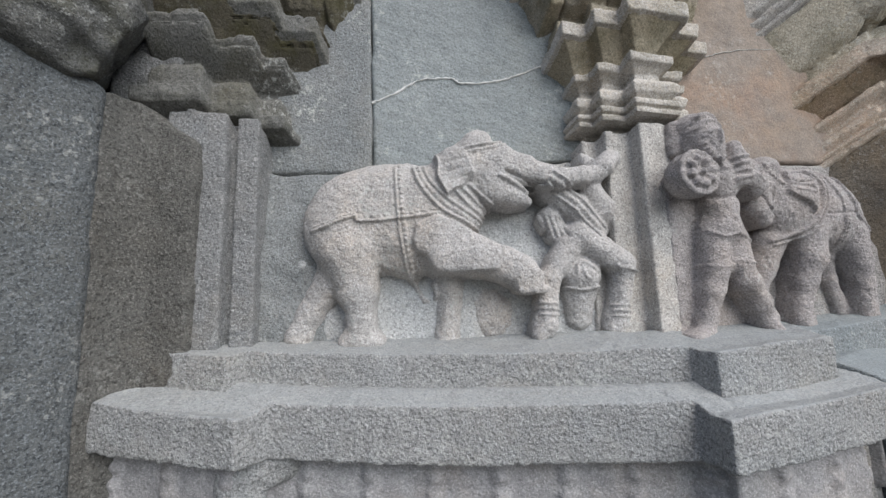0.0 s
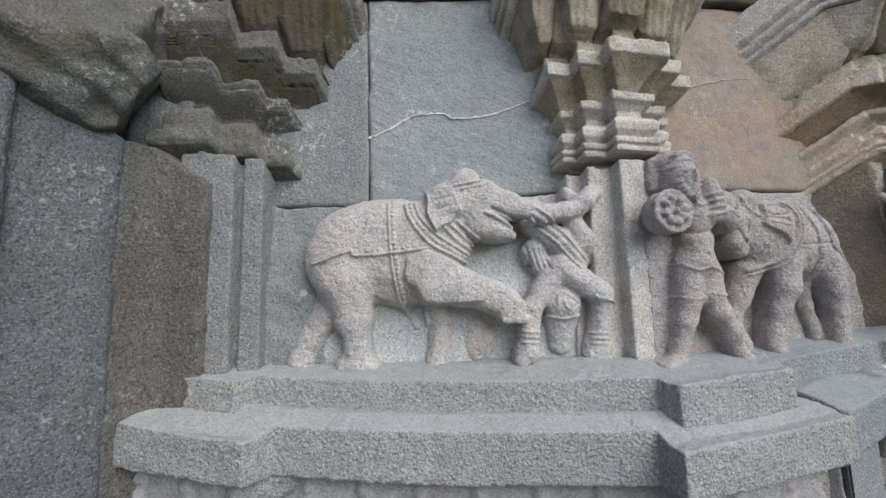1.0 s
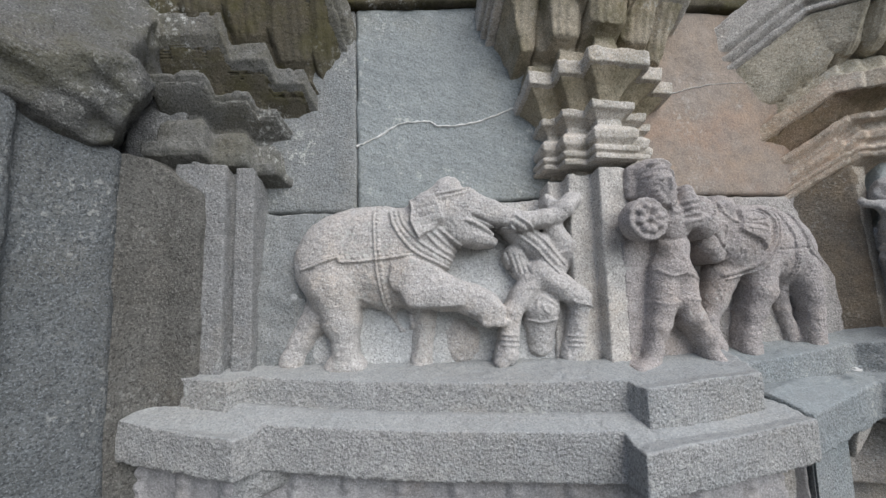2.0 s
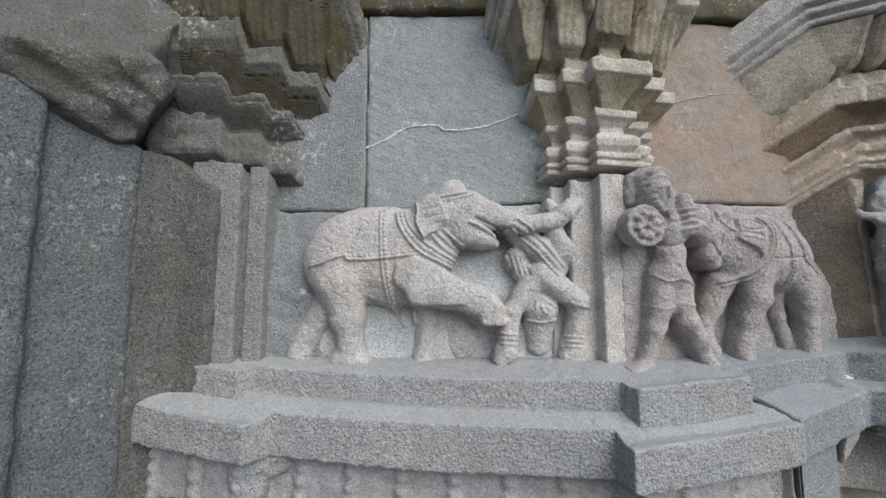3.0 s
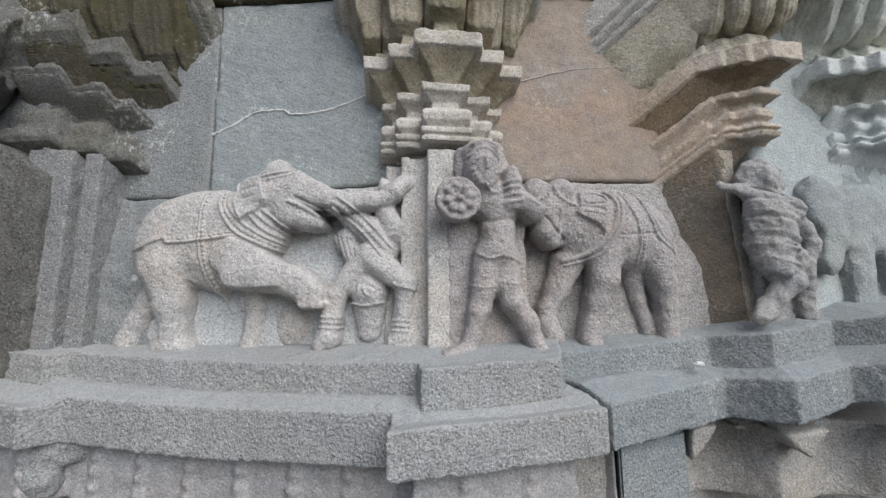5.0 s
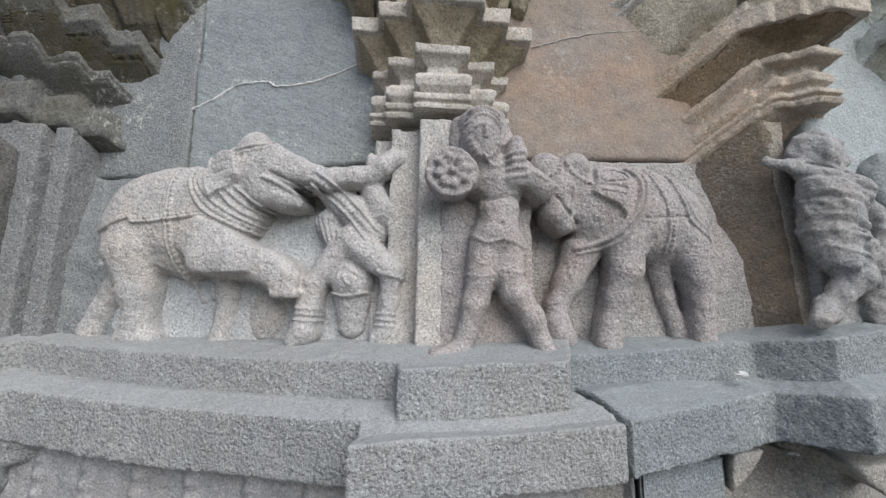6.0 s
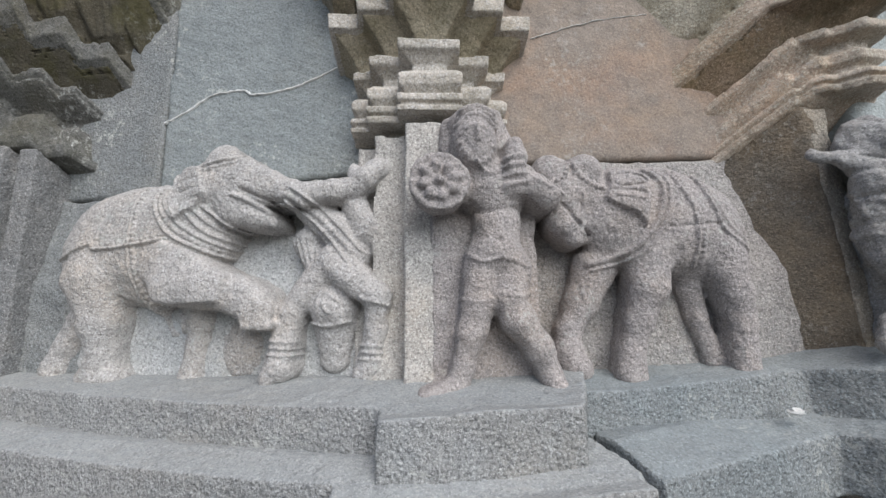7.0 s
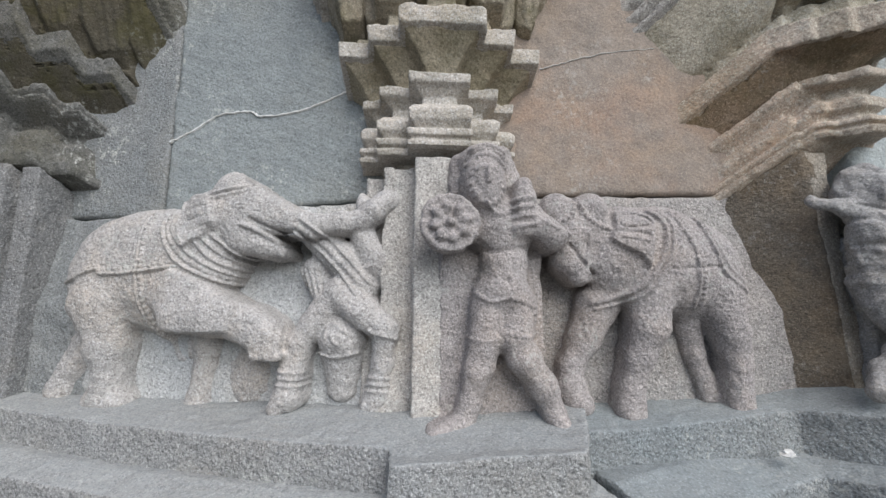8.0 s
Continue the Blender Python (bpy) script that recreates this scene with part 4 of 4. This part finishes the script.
    f.rope([(0.452, 1.852), (0.464, 1.858), (0.477, 1.852), (0.464, 1.847), (0.452, 1.852)], 0.003, 0.0035)
    f.rope([(0.470, 1.815), (0.500, 1.802), (0.535, 1.782)], 0.006, 0.007)
    f.rope([(0.485, 1.826), (0.53, 1.806), (0.57, 1.798)], 0.004, -0.006)
    f.rope([(0.270, 1.600), (0.285, 1.575), (0.305, 1.548), (0.325, 1.560), (0.320, 1.585)], 0.009, 0.008)
    # the man's bands
    f.rope([(0.590, 1.822), (0.650, 1.776), (0.716, 1.702)], 0.0035, 0.0055)
    f.rope([(0.583, 1.808), (0.642, 1.762), (0.706, 1.692)], 0.0065, 0.0060, 0.0115)
    f.rope([(0.576, 1.796), (0.634, 1.750), (0.694, 1.682)], 0.0035, 0.0055)
    for i in range(4):
        f.rope([(0.572 + 0.013 * i, 1.738 - 0.004 * i), (0.586 + 0.013 * i, 1.688 - 0.002 * i)], 0.0035, -0.0045)
    f.rope([(0.612, 1.570), (0.652, 1.562), (0.694, 1.570)], 0.004, 0.006)
    f.rope([(0.635, 1.598), (0.640, 1.620), (0.658, 1.624), (0.675, 1.610)], 0.004, 0.004)
    f.rope([(0.650, 1.605), (0.655, 1.59), (0.668, 1.588)], 0.004, 0.004)
    f.rope([(0.725, 1.612), (0.775, 1.598)], 0.0055, 0.006, 0.006)
    for z in (1.528, 1.516, 1.504):
        f.rope([(0.715, z), (0.76, z - 0.002)], 0.003, 0.004)
        f.rope([(0.545, z + 0.01), (0.59, z + 0.006)], 0.003, 0.004)
    put("elephant_relief", f.skin("elephant_relief"), M_RELIEF, P1, None, "pinkish grey carved elephant trampling a fallen figure on the ledge", "statue")


def warrior():
    """Standing figure with a round shield, before the middle pilaster."""
    f = Field((-0.075, -0.15, 1.425), (0.255, 0.02, 1.985), 0.0028)
    # backing stone that joins the figure to the pilaster
    f.slab((0.00, -0.040, 1.43), (0.190, 0.03, 1.83), 0.02)
    f.egg((0.076, -0.075, 1.880), (0.040, 0.050, 0.056), 0.012)
    f.egg((0.078, -0.055, 1.925), (0.046, 0.050, 0.036), 0.012)
    f.egg((0.080, -0.080, 1.848), (0.026, 0.040, 0.028), 0.012)
    f.limb([(0.112, -0.05, 1.94, 0.024), (0.128, -0.05, 1.89, 0.022), (0.135, -0.05, 1.84, 0.018)], 0.01)
    f.limb([(0.032, -0.045, 1.93, 0.015), (0.030, -0.045, 1.87, 0.014)], 0.01)
    f.cone((0.085, -0.055, 1.85), (0.10, -0.055, 1.82), 0.028, 0.034, 0.012)
    # chest, waist, hips
    f.egg((0.110, -0.062, 1.800), (0.062, 0.050, 0.052), 0.02)
    f.egg((0.114, -0.060, 1.740), (0.042, 0.042, 0.055), 0.015)
    f.egg((0.111, -0.060, 1.685), (0.049, 0.046, 0.040), 0.015)
    # legs
    f.limb([(0.088, -0.062, 1.662, 0.035), (0.078, -0.068, 1.600, 0.028), (0.066, -0.066, 1.552, 0.024), (0.050, -0.060, 1.492, 0.018), (0.040, -0.06, 1.460, 0.019)], 0.012)
    f.limb([(0.040, -0.058, 1.455, 0.022), (-0.010, -0.085, 1.448, 0.017)], 0.01)
    f.limb([(0.138, -0.062, 1.660, 0.036), (0.130, -0.076, 1.605, 0.029), (0.142, -0.082, 1.570, 0.026), (0.176, -0.076, 1.525, 0.023), (0.194, -0.068, 1.480, 0.019), (0.204, -0.085, 1.455, 0.019)], 0.012)
    # arms
    f.limb([(0.160, -0.062, 1.822, 0.030), (0.186, -0.072, 1.796, 0.026), (0.200, -0.080, 1.782, 0.024), (0.175, -0.095, 1.798, 0.021), (0.140, -0.10, 1.815, 0.018)], 0.01)
    f.limb([(0.138, -0.098, 1.795, 0.018), (0.144, -0.098, 1.845, 0.019), (0.146, -0.095, 1.875, 0.014)], 0.008)
    f.limb([(0.060, -0.062, 1.815, 0.030), (0.030, -0.080, 1.785, 0.026)], 0.01)
    f.relief(0.145, 0.006)
    # shield: a deep disc with a raised flower
    f.cone((0.012, -0.100, 1.797), (0.012, -0.110, 1.797), 0.051, 0.049, 0.004)
    f.cone((0.012, -0.05, 1.797), (0.012, -0.10, 1.797), 0.024, 0.046, 0.004)
    X, Y, Z = f.grid()
    f.d = np.maximum(f.d, np.where((X - 0.012) ** 2 + (Z - 1.797) ** 2 < 0.064 ** 2, -0.124 - Y, -1.0)).astype(np.float32)
    rim = [(0.012 + 0.046 * math.cos(a * math.pi / 8), 1.797 + 0.046 * math.sin(a * math.pi / 8)) for a in range(17)]
    for q, r in zip(rim, rim[1:]):
        f.cone((q[0], -0.122, q[1]), (r[0], -0.122, r[1]), 0.0055, 0.0055, 0.003)
    for i in range(8):
        a = i * math.pi / 4 + 0.2
        f.limb([(0.012 + 0.014 * math.cos(a), -0.125, 1.797 + 0.014 * math.sin(a), 0.0055), (0.012 + 0.027 * math.cos(a), -0.129, 1.797 + 0.027 * math.sin(a), 0.0085), (0.012 + 0.036 * math.cos(a), -0.123, 1.797 + 0.036 * math.sin(a), 0.004)], 0.002)
    f.egg((0.012, -0.128, 1.797), (0.0095, 0.014, 0.0095), 0.003)
    # belts, bands, hair locks
    f.round(1)
    f.wear(0.0012, 0.022, 91)
    f.wear(0.0008, 0.010, 92)
    f.rope([(0.058, 1.682), (0.085, 1.666), (0.118, 1.672), (0.160, 1.658)], 0.0042, 0.003)
    f.rope([(0.112, 1.700), (0.113, 1.705)], 0.004, -0.005)
    f.rope([(0.055, 1.765), (0.095, 1.752), (0.120, 1.756), (0.15, 1.76)], 0.006, -0.003)
    f.rope([(0.050, 1.935), (0.080, 1.950), (0.112, 1.938)], 0.006, 0.006)
    f.rope([(0.044, 1.918), (0.078, 1.935), (0.115, 1.920)], 0.004, -0.004)
    f.rope([(0.048, 1.868), (0.060, 1.842), (0.080, 1.832), (0.102, 1.845), (0.110, 1.87)], 0.007, 0.005, 0.012)
    f.rope([(0.060, 1.893), (0.075, 1.897), (0.092, 1.893)], 0.005, 0.004)
    f.rope([(0.077, 1.892), (0.078, 1.870)], 0.006, 0.006)
    f.rope([(0.045, 1.606), (0.075, 1.600), (0.10, 1.606)], 0.004, 0.0025)
    f.rope([(0.112, 1.614), (0.140, 1.608), (0.168, 1.614)], 0.004, 0.0025)
    f.rope([(0.075, 1.835), (0.10, 1.815), (0.135, 1.832)], 0.005, 0.004)
    f.rope([(0.040, 1.905), (0.075, 1.925), (0.115, 1.905)], 0.005, 0.005)
    f.rope([(0.180, 1.80), (0.215, 1.79)], 0.005, 0.004)
    for i in range(4):
        f.rope([(0.122, 1.792 + 0.016 * i), (0.158, 1.798 + 0.016 * i)], 0.005, 0.004)
    put("warrior_relief", f.skin("warrior_relief"), M_RELIEF_B, PC @ pose(0, 0.038, 0), None, "weathered brownish stone figure with a round flower shield", "statue")


def elephant_walking():
    """Second elephant: facing the figure, saddle cloth and ropes on its back."""
    f = Field((0.03, -0.15, 1.435), (0.54, 0.03, 1.935), 0.003)
    f.limb([(0.375, -0.006, 1.66, 0.030), (0.392, -0.004, 1.57, 0.020), (0.415, -0.002, 1.49, 0.022)])
    f.egg((0.318, -0.035, 1.757), (0.105, 0.066, 0.106), 0.02)
    f.egg((0.386, -0.032, 1.736), (0.094, 0.062, 0.092), 0.03, 15)
    f.egg((0.240, -0.040, 1.765), (0.085, 0.060, 0.095), 0.03)
    # legs
    f.limb([(0.288, -0.050, 1.690, 0.050), (0.284, -0.062, 1.625, 0.035), (0.264, -0.058, 1.565, 0.024), (0.248, -0.048, 1.510, 0.022), (0.243, -0.052, 1.466, 0.028)], 0.012)
    f.limb([(0.198, -0.024, 1.665, 0.044), (0.168, -0.028, 1.600, 0.031), (0.140, -0.034, 1.545, 0.022), (0.136, -0.034, 1.51, 0.025), (0.148, -0.040, 1.478, 0.030)], 0.012)
    f.limb([(0.425, -0.044, 1.690, 0.048), (0.446, -0.046, 1.615, 0.031), (0.455, -0.042, 1.555, 0.024), (0.452, -0.042, 1.475, 0.026)], 0.012)
    # head, twin brow domes, trunk, ear
    f.egg((0.148, -0.055, 1.815), (0.058, 0.052, 0.058), 0.02)
    f.egg((0.112, -0.062, 1.846), (0.036, 0.042, 0.036), 0.010)
    f.egg((0.178, -0.062, 1.846), (0.036, 0.042, 0.036), 0.010)
    f.limb([(0.140, -0.066, 1.790, 0.044), (0.136, -0.068, 1.752, 0.034), (0.150, -0.068, 1.722, 0.024)], 0.012)
    # the trunk is broken off in flat, ragged breaks
    X, Y, Z = f.grid()
    for nx, ny, nz, q in ((-0.75, -0.45, -0.48, 0.034), (-0.25, -0.55, -0.80, 0.036), (0.35, -0.70, -0.60, 0.040)):
        near = ((X - 0.140) ** 2 + (Z - 1.738) ** 2) < 0.055 ** 2
        f.d = np.where(near, np.maximum(f.d, nx * (X - 0.140) + ny * (Y + 0.066) + nz * (Z - 1.738) - q), f.d).astype(np.float32)
    f.egg((0.198, -0.064, 1.765), (0.040, 0.028, 0.048), 0.010, 25)
    f.limb([(0.482, -0.024, 1.74, 0.012), (0.492, -0.020, 1.66, 0.009), (0.488, -0.015, 1.60, 0.008)], 0.01)
    f.relief(0.108, 0.016)
    f.round(1)
    f.wear(0.0012, 0.03, 83)
    f.wear(0.0009, 0.010, 84)
    f.rope([(0.100, 1.812), (0.115, 1.820), (0.132, 1.830), (0.147, 1.856), (0.166, 1.826), (0.182, 1.814), (0.206, 1.808)], 0.0055, 0.0075, 0.0105)
    f.rope([(0.146, 1.880), (0.147, 1.835)], 0.004, -0.004)
    f.rope([(0.113, 1.795), (0.120, 1.80), (0.128, 1.793)], 0.0035, 0.004)
    f.rope([(0.165, 1.800), (0.168, 1.775), (0.160, 1.745), (0.168, 1.722)], 0.005, 0.005)
    f.rope([(0.128, 1.775), (0.150, 1.745), (0.178, 1.722)], 0.005, -0.006)
    f.patch([(0.220, 1.843), (0.250, 1.842), (0.280, 1.834), (0.292, 1.821), (0.288, 1.788), (0.276, 1.731), (0.258, 1.755), (0.219, 1.776), (0.206, 1.784), (0.218, 1.813)], 0.012, 0.005)
    f.rope([(0.224, 1.820), (0.232, 1.834), (0.262, 1.832), (0.280, 1.822), (0.275, 1.81), (0.232, 1.808), (0.224, 1.820)], 0.003, -0.005)
    f.rope([(0.222, 1.800), (0.25, 1.797), (0.276, 1.792)], 0.004, -0.005)
    f.rope([(0.225, 1.790), (0.25, 1.786), (0.272, 1.780)], 0.003, 0.004)
    f.rope([(0.289, 1.845), (0.311, 1.821), (0.310, 1.776), (0.287, 1.727), (0.245, 1.687), (0.176, 1.666)], 0.0065, 0.0085)
    f.rope([(0.306, 1.845), (0.324, 1.817), (0.321, 1.771), (0.297, 1.717), (0.254, 1.676), (0.180, 1.655)], 0.0045, 0.0060)
    f.rope([(0.330, 1.845), (0.350, 1.800), (0.368, 1.739), (0.364, 1.659)], 0.0040, 0.0055)
    f.rope([(0.345, 1.840), (0.361, 1.788), (0.376, 1.739), (0.378, 1.66)], 0.0050, 0.0060, 0.010)
    f.rope([(0.382, 1.833), (0.400, 1.775), (0.422, 1.722), (0.474, 1.686)], 0.0045, 0.0065)
    f.rope([(0.398, 1.831), (0.409, 1.783), (0.432, 1.734), (0.48, 1.70)], 0.0035, 0.0040)
    f.rope([(0.318, 1.731), (0.336, 1.730), (0.384, 1.734), (0.416, 1.734)], 0.0035, -0.004)
    m = P2 @ Matrix.Translation((-0.0, -0.030, 1.665)) @ Matrix.Diagonal((0.958, 0.9, 0.962, 1.0)) @ Matrix.Translation((-0.0055, 0, -1.665))
    put("elephant_relief", f.skin("elephant_relief"), M_RELIEF_B, m, None, "brownish grey carved elephant with saddle cloth and ropes", "statue")


def broken_figure():
    """Striding figure with a lost face and broken shoulder, at the corner of the right-hand pilaster."""
    f = Field((-0.09, -0.13, 1.48), (0.26, 0.03, 1.95), 0.003)
    # backing stone left rough behind the limbs
    f.slab((0.070, -0.018, 1.50), (0.180, 0.02, 1.78), 0.012)
    f.egg((0.078, -0.040, 1.872), (0.060, 0.050, 0.056), 0.010)
    X, Y, Z = f.grid()
    for nx, ny, nz, q in ((-0.85, -0.45, 0.25, 0.040), (0.25, -0.95, 0.15, 0.034), (0.80, -0.45, 0.30, 0.044), (-0.45, -0.40, 0.80, 0.040), (0.55, -0.25, 0.80, 0.040)):
        f.d = np.maximum(f.d, np.where(Z > 1.822, nx * (X - 0.078) + ny * (Y + 0.040) + nz * (Z - 1.872) - q, -1.0)).astype(np.float32)
    # arm stretched to the pilaster, shoulders
    f.limb([(-0.030, -0.020, 1.846, 0.009), (0.000, -0.036, 1.842, 0.012), (0.045, -0.048, 1.822, 0.021), (0.095, -0.050, 1.808, 0.026)], 0.008)
    f.egg((0.128, -0.056, 1.792), (0.036, 0.036, 0.030), 0.006, -20)
    f.limb([(0.150, -0.050, 1.785, 0.022), (0.178, -0.052, 1.745, 0.019), (0.194, -0.050, 1.705, 0.020), (0.190, -0.048, 1.672, 0.018)], 0.008)
    # chest, belly, hips, turned to the side
    f.egg((0.076, -0.045, 1.780), (0.060, 0.046, 0.046), 0.030, -12)
    f.egg((0.084, -0.046, 1.735), (0.056, 0.044, 0.046), 0.030, -14)
    f.egg((0.082, -0.042, 1.690), (0.060, 0.046, 0.040), 0.030, -14)
    # legs
    f.limb([(0.062, -0.046, 1.672, 0.036), (0.084, -0.062, 1.640, 0.032), (0.100, -0.068, 1.612, 0.026), (0.066, -0.056, 1.578, 0.019), (0.038, -0.048, 1.550, 0.018), (0.012, -0.060, 1.535, 0.022), (-0.008, -0.066, 1.526, 0.018)], 0.008)
    f.limb([(0.124, -0.044, 1.680, 0.034), (0.162, -0.048, 1.648, 0.028), (0.178, -0.044, 1.605, 0.022), (0.172, -0.036, 1.560, 0.017), (0.176, -0.044, 1.535, 0.020)], 0.008)
    f.round(1)
    f.wear(0.0035, 0.03, 93)
    f.wear(0.0018, 0.012, 94)
    for z, h in ((1.800, -0.003), (1.770, 0.002), (1.757, -0.003), (1.724, 0.003), (1.711, -0.003), (1.692, 0.002)):
        f.rope([(0.015, z + 0.012), (0.075, z), (0.150, z - 0.022)], 0.0055, h)
    f.rope([(0.040, 1.668), (0.078, 1.652), (0.112, 1.640)], 0.004, 0.004)
    f.rope([(0.02, 1.84), (0.06, 1.826), (0.105, 1.806)], 0.004, -0.006)
    f.rope([(0.065, 1.915), (0.072, 1.88), (0.064, 1.845)], 0.004, -0.004)
    put("broken_figure_relief", f.skin("broken_figure_relief"), M_DARKC, PS, None, "broken dark grey stone figure with its face lost", "statue")


def elephant_far():
    f = Field((-0.06, -0.14, 1.50), (0.48, 0.03, 1.96), 0.005)
    f.egg((0.060, -0.045, 1.83), (0.062, 0.055, 0.070), 0.015)
    f.egg((0.190, -0.045, 1.79), (0.115, 0.062, 0.095), 0.03)
    f.egg((0.255, -0.042, 1.78), (0.100, 0.060, 0.092), 0.03, -20)
    f.limb([(0.075, -0.06, 1.79, 0.05), (0.085, -0.06, 1.73, 0.042), (0.060, -0.06, 1.67, 0.036)], 0.012)
    f.limb([(0.165, -0.055, 1.72, 0.055), (0.172, -0.055, 1.64, 0.042), (0.168, -0.05, 1.56, 0.040)], 0.012)
    f.limb([(0.290, -0.055, 1.73, 0.055), (0.312, -0.055, 1.66, 0.042), (0.325, -0.05, 1.58, 0.040)], 0.012)
    f.rope([(0.083, 1.734), (0.14, 1.745), (0.186, 1.775), (0.252, 1.845)], 0.010, 0.009, 0.016)
    f.rope([(0.11, 1.85), (0.13, 1.87), (0.15, 1.84), (0.13, 1.82)], 0.006, 0.006)
    f.relief(0.085, 0.05)
    f.round(1)
    f.wear(0.003, 0.03, 95)
    put("elephant_relief", f.skin("elephant_relief"), M_FAR_E, P3 @ Matrix.Diagonal((1.0, 0.55, 1.0, 1.0)), None, "pale carved elephant relief behind the broken figure", "statue")


elephant_trampling()
warrior()
elephant_walking()
broken_figure()
elephant_far()


# ---- small things left on the ledge ----
def crumpled(name, x, y, z, r, mat, seed, label, category):
    rng = random.Random(seed)
    bm = bmesh.new()
    bmesh.ops.create_icosphere(bm, subdivisions=2, radius=r)
    for v in bm.verts:
        k = rng.uniform(0.55, 1.2)
        v.co = (v.co.x * k * 1.5, v.co.y * k, max(-0.25 * r, v.co.z * k * 0.5))
    me = bpy.data.meshes.new(name)
    bm.to_mesh(me)
    bm.free()
    return put(name, me, mat, pose(x, y, z, 0, 0, rng.uniform(0, 90)), None, label, category)


crumpled("foil_scrap", 1.168, 1.245, 1.4255, 0.012, M_VEIN, 3, "small crumpled white scrap lying on the lower ledge", "litter")
